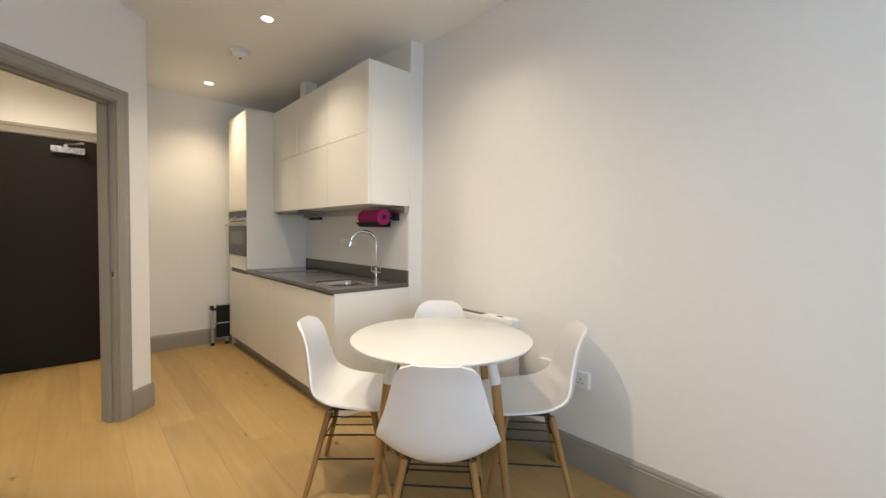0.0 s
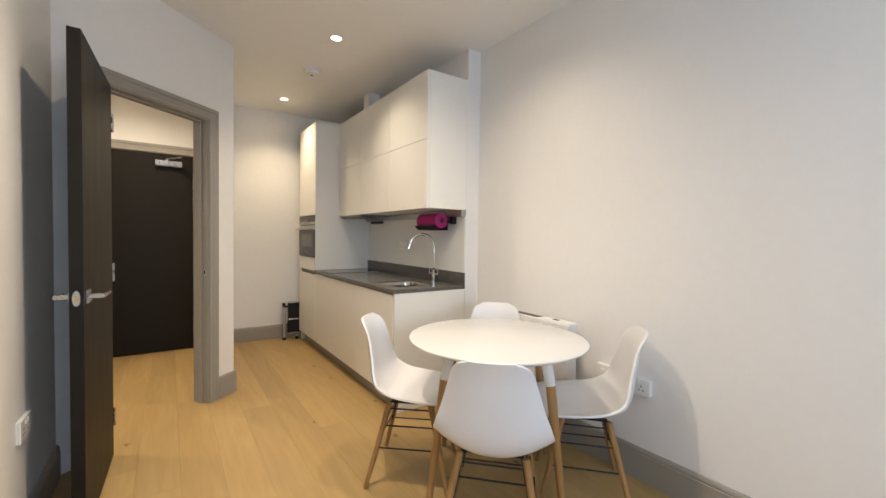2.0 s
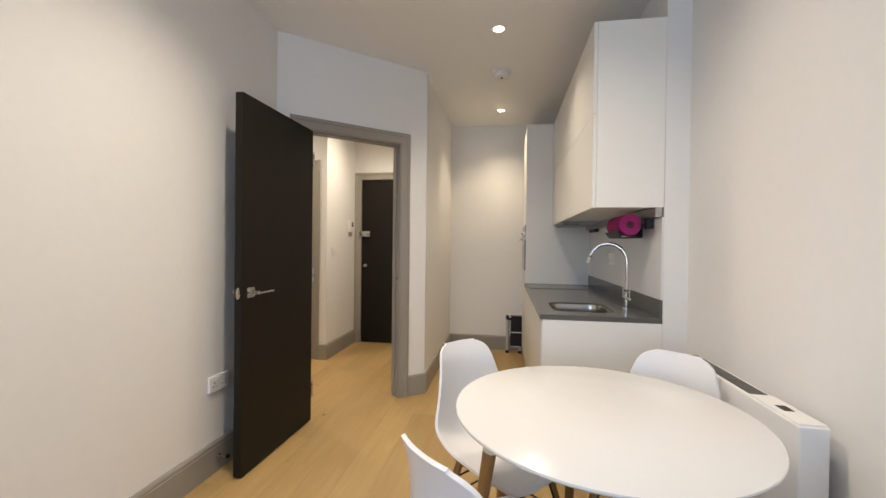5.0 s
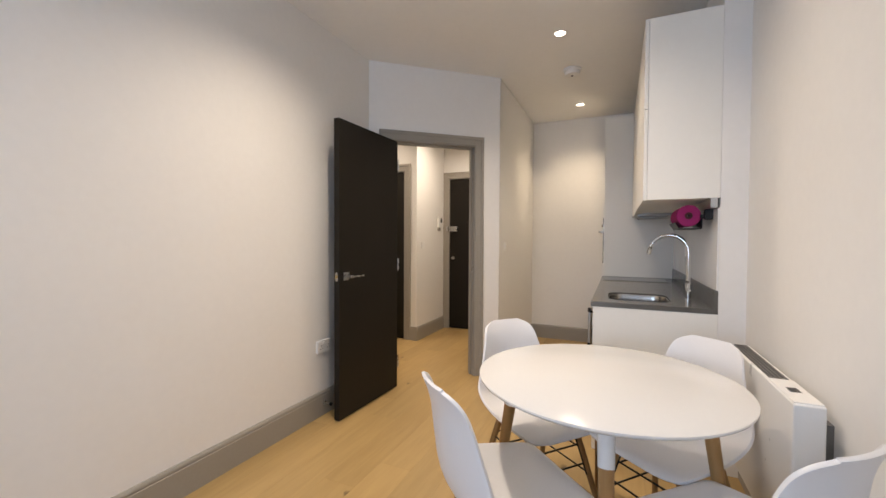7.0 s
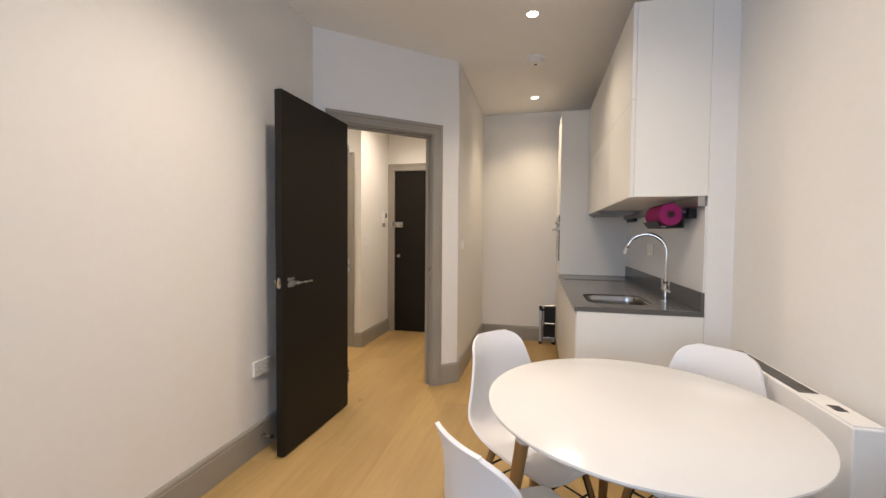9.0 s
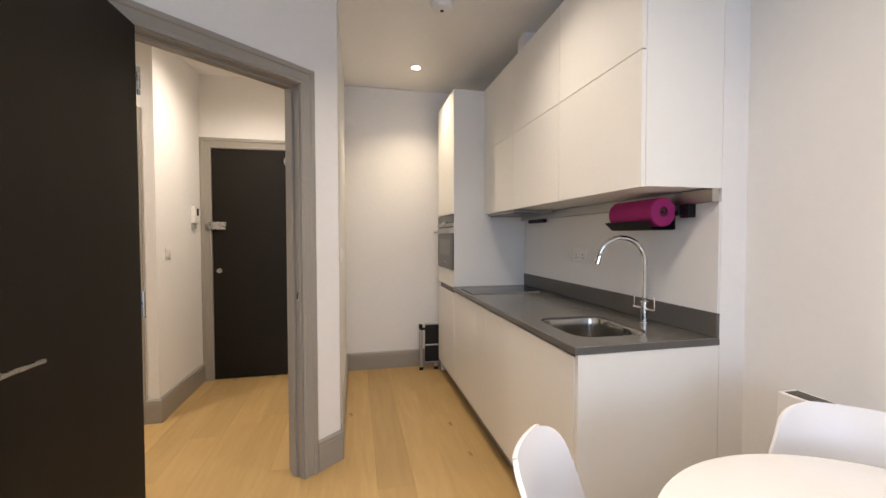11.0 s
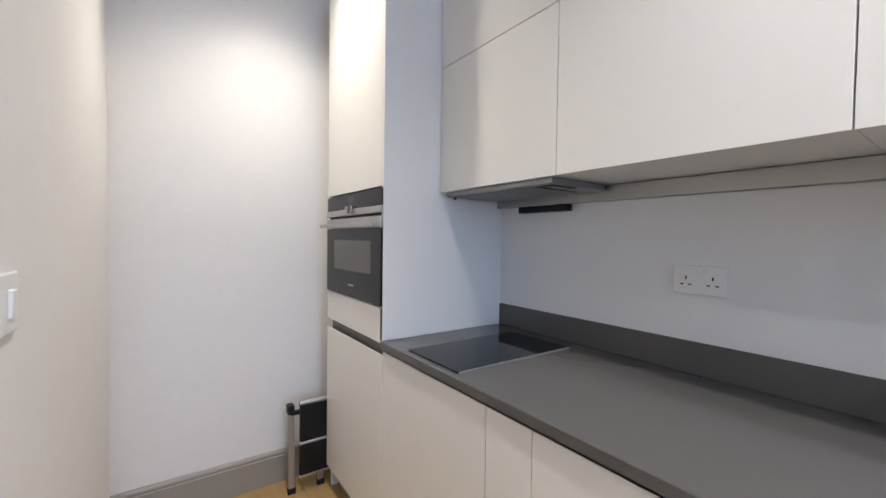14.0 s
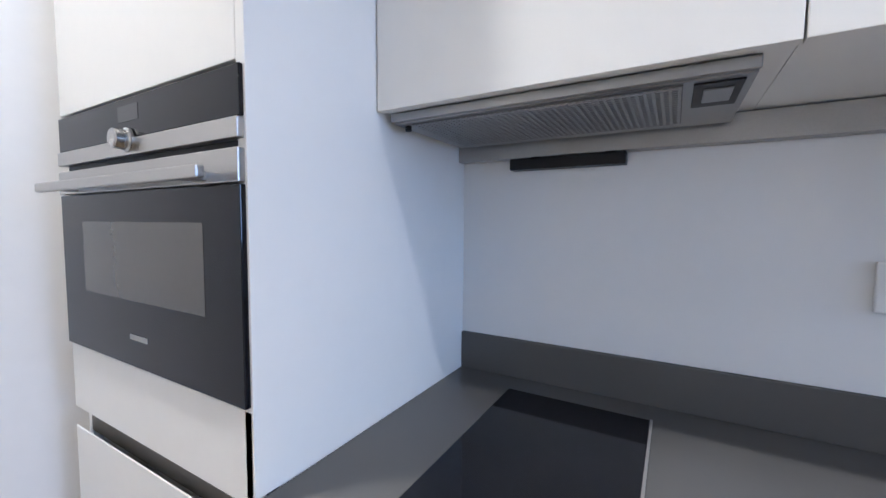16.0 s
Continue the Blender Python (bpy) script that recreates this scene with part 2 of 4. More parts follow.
def sweep(path, radius, sides=14, bm=None):
    """A round tube along a list of points."""
    b = bmesh.new()
    path = [Vector(p) for p in path]
    rings = []
    side = None
    for i, p in enumerate(path):
        d = (path[min(i + 1, len(path) - 1)] - path[max(i - 1, 0)]).normalized()
        if side is None:
            side = d.orthogonal().normalized()
        side = (side - d * side.dot(d)).normalized()
        up = d.cross(side)
        rings.append([b.verts.new(p + radius * (side * math.cos(k) + up * math.sin(k))) for k in (2 * math.pi * j / sides for j in range(sides))])
    for r, s in zip(rings, rings[1:]):
        for j in range(sides):
            b.faces.new((r[j], r[(j + 1) % sides], s[(j + 1) % sides], s[j]))
    b.faces.new(rings[0][::-1])
    b.faces.new(rings[-1])
    bmesh.ops.recalc_face_normals(b, faces=b.faces[:])
    return joined(bm, b)


def lathe(profile, sides=40, bm=None):
    """A body turned about z from (radius, height) pairs."""
    b = bmesh.new()
    rings = [[b.verts.new((r * math.cos(2 * math.pi * j / sides), r * math.sin(2 * math.pi * j / sides), z)) for j in range(sides)] for r, z in profile]
    for r, s in zip(rings, rings[1:]):
        for j in range(sides):
            b.faces.new((r[j], r[(j + 1) % sides], s[(j + 1) % sides], s[j]))
    b.faces.new(rings[0][::-1])
    b.faces.new(rings[-1])
    bmesh.ops.recalc_face_normals(b, faces=b.faces[:])
    return joined(bm, b)


def moved(bm, m):
    bmesh.ops.transform(bm, matrix=m, verts=bm.verts[:])
    return bm


def sharp(ob, angle=35):
    """Smooth shading that keeps the edges crisp."""
    me = ob.data
    me.polygons.foreach_set("use_smooth", [True] * len(me.polygons))
    me.set_sharp_from_angle(angle=radians(angle))
    return ob


def extruded(profile, a, c, inward):
    """A moulding: profile of (depth, height) drawn from plan point a to c; depth goes along inward."""
    b = bmesh.new()
    inn = Vector((*inward, 0)).normalized()
    rows = [[b.verts.new(Vector((*p, 0)) + inn * d + Vector((0, 0, h))) for d, h in profile] for p in (a, c)]
    n = len(profile)
    for i in range(n):
        b.faces.new((rows[0][i], rows[0][(i + 1) % n], rows[1][(i + 1) % n], rows[1][i]))
    b.faces.new(rows[0][::-1])
    b.faces.new(rows[1])
    bmesh.ops.recalc_face_normals(b, faces=b.faces[:])
    return b


# ---------------------------------------------------------------- structure
WEST, EAST, NORTH, SOUTH = -0.357, 2.155, 5.162, -2.2
BOX_X, END_Y = 2.034, 2.545            # the boxed-out kitchen wall and the free end of the kitchen
OBL = Matrix.Translation((-0.357, 2.824, 0)) @ Matrix.Rotation(radians(41.0), 4, "Z")
OPEN_A, OPEN_B, HEAD = 0.175, 0.937, 2.068


def wall(name, bm, label="smooth warm white painted plaster wall"):
    return tagged(part(name, bm, PAINT), label, "wall", kind="structure")


wall("wall_east", box(EAST, EAST + 0.22, SOUTH, END_Y, 0, CEIL))
wall("wall_east_box_out", box(BOX_X, EAST + 0.22, END_Y, NORTH, 0, CEIL), "white plaster box-out wall behind the kitchen units")
wall("wall_west", prism([(WEST, SOUTH), (WEST, 2.824), (WEST - 0.12, 2.86), (WEST - 0.12, SOUTH)], 0, CEIL))
w = box(-0.82, -0.64, NORTH, NORTH + 0.14, 0, CEIL)
box(0.363, EAST + 0.22, NORTH, NORTH + 0.14, 0, CEIL, bm=w)
box(-0.64, 0.363, NORTH, NORTH + 0.14, 2.105, CEIL, bm=w)
wall("wall_north", w)
w = box(-0.02, OPEN_A - 0.03, 0, 0.12, 0, CEIL)
box(OPEN_B + 0.03, 1.187, 0, 0.12, 0, CEIL, bm=w)
box(OPEN_A - 0.03, OPEN_B + 0.03, 0, 0.12, HEAD + 0.03, CEIL, bm=w)
wall("wall_oblique", moved(w, OBL), "white plaster wall set at an angle round a doorway")
wall("wall_alcove_west", prism([(0.5405, 3.604), (0.5405, NORTH), (0.42, NORTH), (0.42, 3.66), (0.46, 3.69)], 0, CEIL))
wall("wall_hall_west", box(-0.82, -0.70, 4.34, NORTH, 0, CEIL))
w = box(-0.845, -0.82, 4.34, 4.46, 0, CEIL)
box(-2.3, -1.665, 4.34, 4.46, 0, CEIL, bm=w)
box(-1.665, -0.845, 4.34, 4.46, 2.098, CEIL, bm=w)
wall("wall_hall_north", w)
wall("wall_hall_end", box(-2.42, -2.3, 2.58, 4.46, 0, CEIL))
wall("wall_hall_south", box(-2.3, -0.5, 2.58, 2.70, 0, CEIL))
w = box(WEST - 0.12, -0.2, SOUTH - 0.25, SOUTH, 0, CEIL)
box(1.4, EAST + 0.22, SOUTH - 0.25, SOUTH, 0, CEIL, bm=w)
box(-0.2, 1.4, SOUTH - 0.25, SOUTH, 0, 0.9, bm=w)
box(-0.2, 1.4, SOUTH - 0.25, SOUTH, 2.3, CEIL, bm=w)
wall("wall_south", w, "white plaster wall with an assumed window opening")
wall("wall_store_back", box(-1.8, -0.82, 4.9, 4.95, 0, CEIL))
tagged(part("ceiling", box(-2.42, EAST + 0.22, SOUTH - 0.25, NORTH + 0.14, CEIL, CEIL + 0.12), CEILING), "flat matt white plaster ceiling", "ceiling", kind="structure")

# assumed window behind the start, unseen; the opening for the added cool light
win = thing("window_1", "plain white framed window, unseen and assumed, in a plaster wall", "window", kind="structure")
for x0, x1, z0, z1 in ((-0.2, -0.14, 0.9, 2.3), (1.34, 1.4, 0.9, 2.3), (-0.14, 1.34, 0.9, 0.96), (-0.14, 1.34, 2.24, 2.3), (0.57, 0.63, 0.96, 2.24)):
    part("window_frame", box(x0, x1, SOUTH - 0.2, SOUTH - 0.14, z0, z1, 0.004), PLASTIC, win)

# skirting boards with a small bead near the top
SKIRT = [(0, 0), (0.018, 0), (0.018, 0.138), (0.0155, 0.141), (0.0155, 0.146), (0.017, 0.149), (0.015, 0.158), (0.009, 0.167), (0, 0.167)]


def skirting(a, c, inward):
    ob = part("baseboard", extruded(SKIRT, a, c, inward), TAUPE)
    return tagged(ob, "taupe painted moulded skirting board along the wall", "baseboard", kind="structure")


def on_obl(s, d=0.0, z=0.0):
    return OBL @ Vector((s, d, z))


din = OBL.to_3x3() @ Vector((0, -1, 0))
skirting((EAST, SOUTH), (EAST, END_Y), (-1, 0))
skirting((WEST, SOUTH), (WEST, 2.815), (1, 0))
skirting((0.5405, NORTH), (1.99, NORTH), (0, -1))
skirting(on_obl(1.028)[:2], on_obl(1.199, -0.001)[:2], din[:2])
skirting((0.5405, 3.590), (0.5405, NORTH - 0.018), (1, 0))
skirting((-0.70, 4.3405), (-0.70, NORTH), (1, 0))
skirting((-0.79, 4.34), (-0.682, 4.34), (0, -1))
skirting((-2.3, 2.70), (-0.5, 2.70), (0, 1))
skirting((-2.3, 2.70), (-2.3, 4.34), (1, 0))
skirting((0.1, SOUTH), (EAST, SOUTH), (0, 1))


# ---------------------------------------------------------------- doors
def architrave(s0, s1, head, width, m, parent, face):
    """Moulded casing round an opening, on the side to which face (-1 or 1) points along the local y."""
    prof = [(0, 0.0), (0, 0.012), (0.012, 0.016), (0.018, 0.013), (width * 0.62, 0.015), (width * 0.7, 0.021), (width * 0.9, 0.021), (width, 0.014), (width, 0.0)]
    for side in (0, 1):
        b = bmesh.new()
        rows = []
        for z, miter in ((0.0, 0), (head, 1)):
            row = []
            for u, d in prof:
                x = s0 - u if side == 0 else s1 + u
                row.append(b.verts.new((x, face * d, z + (u if miter else 0))))
            rows.append(row)
        for i in range(len(prof) - 1):
            b.faces.new((rows[0][i], rows[0][i + 1], rows[1][i + 1], rows[1][i]))
        bmesh.ops.recalc_face_normals(b, faces=b.faces[:])
        part("architrave", moved(b, m), TAUPE, parent)
    b = bmesh.new()
    rows = []
    for end in (0, 1):
        rows.append([b.verts.new((s0 - u if end == 0 else s1 + u, face * d, head + u)) for u, d in prof])
    for i in range(len(prof) - 1):
        b.faces.new((rows[0][i], rows[0][i + 1], rows[1][i + 1], rows[1][i]))
    bmesh.ops.recalc_face_normals(b, faces=b.faces[:])
    part("architrave", moved(b, m), TAUPE, parent)


def lining(s0, s1, head, depth0, depth1, m, parent, stop=None):
    for a, c, z0, z1 in ((s0 - 0.028, s0, 0, head + 0.028), (s1, s1 + 0.028, 0, head + 0.028), (s0, s1, head, head + 0.028)):
        part("door_lining", moved(box(a, c, depth0, depth1, z0, z1, 0.0015, seg=1), m), TAUPE, parent)
    if stop is not None:
        for a, c, z0, z1 in ((s0, s0 + 0.012, 0, head), (s1 - 0.012, s1, 0, head), (s0 + 0.012, s1 - 0.012, head - 0.012, head)):
            part("door_stop", moved(box(a, c, stop, stop + 0.035, z0, z1, 0.001, seg=1), m), TAUPE, parent)


def lever(parent, m, side):
    """Square rose with a slim return lever; side: +1 or -1 along the leaf's normal, lever towards the hinge."""
    b = box(-0.027, 0.027, 0, side * 0.009, -0.027, 0.027, 0.0015) if side > 0 else box(-0.027, 0.027, -0.009, 0, -0.027, 0.027, 0.0015)
    rose = part("handle_rose", moved(b, m), SATIN, parent, "square satin chrome rose")
    y0, y1 = sorted((side * 0.009, side * 0.058))
    b = box(-0.011, 0.011, y0, y1, -0.0095, 0.0095, 0.003)
    y0, y1 = sorted((side * 0.052, side * 0.0605))
    box(-0.128, 0.011, y0, y1, -0.0065, 0.0035, 0.002, bm=b)
    part("handle_lever", moved(b, m), SATIN, rose)


d1 = thing("door_1", "dark stained flush door standing open in a taupe frame", "door", kind="structure")
lining(OPEN_A, OPEN_B, HEAD, -0.002, 0.122, OBL, d1, stop=0.045)
architrave(OPEN_A - 0.006, OPEN_B + 0.006, HEAD + 0.006, 0.085, OBL, d1, -1)
architrave(OPEN_A - 0.006, OPEN_B + 0.006, HEAD + 0.006, 0.085, OBL @ Matrix.Translation((0, 0.12, 0)), d1, 1)
# strike plate in the lining
part("strike_plate", moved(box(OPEN_B - 0.003, OPEN_B + 0.001, 0.014, 0.032, 0.945, 0.995, 0.001, seg=1), OBL), SATIN, d1, "satin chrome strike plate")
part("strike_hole", moved(box(OPEN_B - 0.004, OPEN_B, 0.017, 0.029, 0.955, 0.984), OBL), SLOT, d1)
LEAF = Matrix.Translation((-0.139, 2.920, 0)) @ Matrix.Rotation(math.atan2(-0.732, -0.022), 4, "Z")
LW = 0.728
leaf = part("door_leaf", moved(box(0, LW, -0.044, 0, 0.008, 2.047, 0.0015), LEAF), DOOR, d1, "dark brown stained flush timber leaf")
lever(leaf, LEAF @ Matrix.Translation((LW - 0.070, 0, 0.985)), 1)
lever(leaf, LEAF @ Matrix.Translation((LW - 0.070, -0.044, 0.985)), -1)
lp = moved(rod((0, 0, 0), (0.0035, 0, 0), 0.0125, sides=24), Matrix.Translation((LW - 0.001, -0.022, 0.985)) @ Matrix.Diagonal((1, 1, 2.5, 1)))
part("latch_plate", moved(lp, LEAF), SATIN, leaf, "satin chrome latch plate")
part("latch_bolt", moved(box(LW + 0.002, LW + 0.010, -0.028, -0.016, 0.974, 0.996, 0.002, seg=1), LEAF), mat("brass", (0.6, 0.45, 0.2), 0.3, 1.0), leaf, "brass latch bolt")
for hz in (0.22, 1.03, 1.85):
    part("hinge", moved(rod((-0.006, 0.004, hz - 0.05), (-0.006, 0.004, hz + 0.05), 0.006), LEAF), SATIN, d1, "satin chrome hinge")
# stop on the skirting behind the leaf
ds = thing("door_stop", "chrome door stop fixed to the skirting", "door stop", Matrix.Translation((WEST + 0.018, 2.25, 0.085)))
part("stem", rod((0, 0, 0), (0.055, 0, 0), 0.006), SATIN, ds)
part("base", rod((-0.001, 0, 0), (0.006, 0, 0), 0.015, sides=20), SATIN, ds)
part("rubber_tip", rod((0.053, 0, 0), (0.066, 0, 0), 0.011, sides=16), BLACK, ds)

# entrance door at the end of the hall
ENT0, ENT1 = -0.610, 0.333
ENT = Matrix.Translation((0, NORTH, 0))
d2 = thing("door_2", "dark flush entrance door in a taupe frame, closed", "door", kind="structure")
lining(ENT0 - 0.003, ENT1 + 0.003, 2.074, -0.002, 0.14, ENT, d2)
architrave(ENT0 - 0.006, ENT1 + 0.006, 2.078, 0.088, ENT, d2, -1)
el = part("door_leaf", box(ENT0, ENT1, NORTH + 0.004, NORTH + 0.054, 0.006, 2.071, 0.0015), DOOR, d2, "dark brown stained flush fire door leaf")
part("sheet_behind", box(-0.63, 0.355, NORTH + 0.10, NORTH + 0.135, 0, 2.09), CARCASS, d2)
b = rod((-0.557, NORTH + 0.012, 0.984), (-0.557, NORTH - 0.004, 0.984), 0.021, sides=24)
rod((-0.557, NORTH - 0.004, 0.984), (-0.557, NORTH - 0.030, 0.984), 0.014, 0.017, sides=24, bm=b)
part("door_knob", b, SATIN, el, "round satin chrome thumb knob")
b = box(-0.622, -0.497, NORTH - 0.022, NORTH + 0.006, 1.352, 1.422, 0.006)
box(-0.65, -0.618, NORTH - 0.034, NORTH - 0.006, 1.357, 1.417, 0.004, bm=b)
rod((-0.517, NORTH - 0.022, 1.387), (-0.517, NORTH - 0.048, 1.387), 0.012, sides=18, bm=b)
box(-0.528, -0.482, NORTH - 0.052, NORTH - 0.044, 1.379, 1.395, 0.003, bm=b)
part("night_latch", b, SATIN, el, "satin chrome night latch")
cl = part("door_closer", box(0.003, 0.235, NORTH - 0.050, NORTH + 0.005, 1.945, 2.003, 0.006), SATIN, el, "satin silver overhead door closer")
b = box(0.09, 0.118, NORTH - 0.038, NORTH - 0.012, 2.003, 2.020, 0.002)
arm = box(0, 0.20, -0.011, 0.011, 0, 0.008, 0.002)
moved(arm, Matrix.Translation((0.104, NORTH - 0.026, 2.020)) @ Matrix.Rotation(radians(-55), 4, "Z"))
joined(b, arm)
arm = box(0, 0.17, -0.009, 0.009, 0.008, 0.015, 0.002)
moved(arm, Matrix.Translation((0.219, NORTH - 0.190, 2.020)) @ Matrix.Rotation(radians(108), 4, "Z"))
joined(b, arm)
part("closer_arm", b, SATIN, cl)
for hz in (0.25, 1.78, 1.58):
    part("hinge", rod((ENT1 + 0.004, NORTH + 0.006, hz - 0.05), (ENT1 + 0.004, NORTH + 0.006, hz + 0.05), 0.007), SATIN, d2, "satin chrome hinge")

# store door beside the hall corner
HD = Matrix.Translation((0, 4.34, 0))
d3 = thing("door_3", "dark flush internal door in a taupe frame, closed", "door", kind="structure")
lining(-1.635, -0.875, HEAD, -0.002, 0.122, HD, d3)
architrave(-1.641, -0.869, HEAD + 0.006, 0.088, HD, d3, -1)
el3 = part("door_leaf", box(-1.632, -0.878, 4.35, 4.394, 0.006, 2.063, 0.0015), DOOR, d3)
lever(el3, Matrix.Translation((-1.56, 4.35, 0.99)), -1)


# ---------------------------------------------------------------- ceiling fittings
def downlight(x, y):
    ob = thing("downlight", "round white recessed ceiling downlight, switched on", "ceiling light", Matrix.Translation((x, y, CEIL)), "ceiling downlights")
    ring = [(0.046, 0.0), (0.047, -0.004), (0.043, -0.006), (0.039, -0.005), (0.037, -0.001), (0.036, 0.0)]
    part("trim_ring", lathe(ring, 36), PLASTIC, ob, smooth=True)
    part("lens", lathe([(0.0355, -0.0035), (0.0355, -0.001)], 32), LAMP_GLOW, ob, "bright warm white lens")
    return ob


# the fittings at y = 0 belong to the added fill lamps
for lx, ly in [p[:2] for p in ROOM_AND_FILL_LAMPS] + HALL_LAMPS:
    downlight(lx, ly)
sm = thing("smoke_detector", "round white plastic smoke detector on the ceiling", "smoke detector", Matrix.Translation((1.160, 3.665, CEIL)))
sharp(part("base", lathe([(0.076, 0.0), (0.076, -0.014), (0.070, -0.018)], 40), PLASTIC, sm))
sharp(part("cover", lathe([(0.062, -0.017), (0.0625, -0.036), (0.056, -0.048), (0.034, -0.054), (0.012, -0.055)], 40), PLASTIC, sm))
part("test_button", lathe([(0.011, -0.054), (0.011, -0.058), (0.008, -0.059)], 20), SLOT, sm, "dark test button")


# ---------------------------------------------------------------- wall plates
def plate(name, label, category, m, wide, sockets=0, rockers=0, deep=0.0):
    """A wiring plate in its local x (across) and z (up), its back on y = 0, facing -y."""
    ob = thing(name, label, category, m @ Matrix.Translation((0, -deep, 0)))
    if deep:
        part("back_box", box(-wide / 2 + 0.001, wide / 2 - 0.001, 0.0, deep, -0.042, 0.042, 0.003), PLASTIC, ob)
    part("faceplate", box(-wide / 2, wide / 2, -0.008, 0.0, -0.043, 0.043, 0.003), PLASTIC, ob)
    for i in range(sockets):
        cx = (i - (sockets - 1) / 2) * 0.072
        for dx, dz, w2, h2 in ((0, 0.006, 0.0025, 0.005), (-0.011, -0.014, 0.0045, 0.0022), (0.011, -0.014, 0.0045, 0.0022)):
            part("socket_hole", box(cx + dx - w2, cx + dx + w2, -0.0084, -0.006, dz - h2, dz + h2), SLOT, ob)
        part("rocker", box(cx * 0.35 - 0.006 - (0.014 if sockets == 1 else 0), cx * 0.35 + 0.006 - (0.014 if sockets == 1 else 0), -0.0115, -0.007, 0.018, 0.034, 0.001, seg=1), PLASTIC, ob)
    for i in range(rockers):
        cx = (i - (rockers - 1) / 2) * 0.026
        part("rocker", moved(box(cx - 0.010, cx + 0.010, -0.013, -0.006, -0.02, 0.02, 0.0015, seg=1), Matrix.Rotation(radians(3), 4, "X")), PLASTIC, ob)
    return ob


def facing(x, y, z, deg):
    return Matrix.Translation((x, y, z)) @ Matrix.Rotation(radians(deg), 4, "Z")


plate("double_socket", "white plastic double power socket on the splashback", "socket", facing(2.0235, 3.523, 1.162, -90), 0.146, sockets=2)
plate("double_socket", "white plastic double power socket low on the wall", "socket", facing(WEST, 2.262, 0.485, 90), 0.146, sockets=2, deep=0.008)
plate("fused_spur", "white plastic switched spur plate low on the wall", "socket", facing(EAST, 1.385, 0.510, -90), 0.086, rockers=1, deep=0.024)
plate("single_socket", "white plastic single power socket low on the wall", "socket", facing(EAST, 1.165, 0.493, -90), 0.086, sockets=1, deep=0.024)
plate("light_switch", "white plastic light switch at the alcove's edge", "light switch", facing(0.5405, 3.81, 1.175, 90), 0.086, rockers=1)
plate("light_switch", "white plastic light switch on the hall wall", "light switch", facing(-0.70, 4.507, 1.17, 90), 0.086, rockers=2)
ic = thing("intercom", "white wall intercom with a small dark screen", "intercom", facing(-0.70, 4.985, 1.445, 90))
part("body", box(-0.05, 0.045, -0.03, 0, -0.042, 0.10, 0.006), PLASTIC, ic)
part("screen", box(-0.002, 0.038, -0.0315, -0.028, 0.022, 0.082, 0.001, seg=1), BLACK_GLASS, ic, "small dark screen")
# plain grey block, set back below the body
part("lower_block", box(-0.044, 0.030, -0.018, 0, -0.092, -0.0425, 0.004), CLEAR, ic, "grey block below the body")


# ---------------------------------------------------------------- kitchen
FRONT, TALL_Y, TALL_END = 1.412, 4.37, 4.967
TOP_Z = 0.880


# section of a door whose top edge is cut back behind the front: depth, height
def bevelled_door(top):
    return [(0.001, 0.110), (0.018, 0.110), (0.019, 0.111), (0.019, top - 0.028), (0.002, top), (0, top - 0.001), (0, 0.111)]


def base_unit(y0, y1, label):
    ob = thing("base_cabinet", label, "kitchen cabinet", Matrix.Translation((0, 0, 0)), "kitchen base cabinets")
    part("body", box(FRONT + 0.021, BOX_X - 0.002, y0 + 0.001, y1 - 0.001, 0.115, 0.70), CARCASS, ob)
    part("door", extruded(bevelled_door(0.839), (FRONT, y0 + 0.0015), (FRONT, y1 - 0.0015), (1, 0)), LACQUER, ob, "handleless off-white lacquered door")
    part("grip_channel", box(FRONT + 0.022, FRONT + 0.030, y0, y1, 0.79, 0.851), GRIP, ob, "recessed aluminium grip channel")
    part("plinth", box(FRONT + 0.055, FRONT + 0.070, y0, y1, 0, 0.115), CLEAR, ob, "recessed grey plinth")
    return ob


base_unit(3.775, TALL_Y, "off-white handleless base cabinet under the hob")
base_unit(3.617, 3.775, "narrow off-white pull-out base cabinet beside the hob")
base_unit(END_Y + 0.022, 3.617, "off-white handleless base cabinet under the sink")
ep = tagged(part("end_panel", box(FRONT + 0.004, BOX_X - 0.001, END_Y, END_Y + 0.0195, 0, 0.851, 0.001, seg=1), LACQUER), "off-white end panel closing the base cabinets", "cabinet panel")


def rounded_rect(x0, x1, y0, y1, r, n=8):
    pts = []
    for cx, cy, a0 in ((x1 - r, y1 - r, 0), (x0 + r, y1 - r, 90), (x0 + r, y0 + r, 180), (x1 - r, y0 + r, 270)):
        for k in range(n + 1):
            a = radians(a0 + 90 * k / n)
            pts.append((cx + r * math.cos(a), cy + r * math.sin(a)))
    return pts


SINK = (1.490, 1.838, 2.660, 3.055, 0.085)


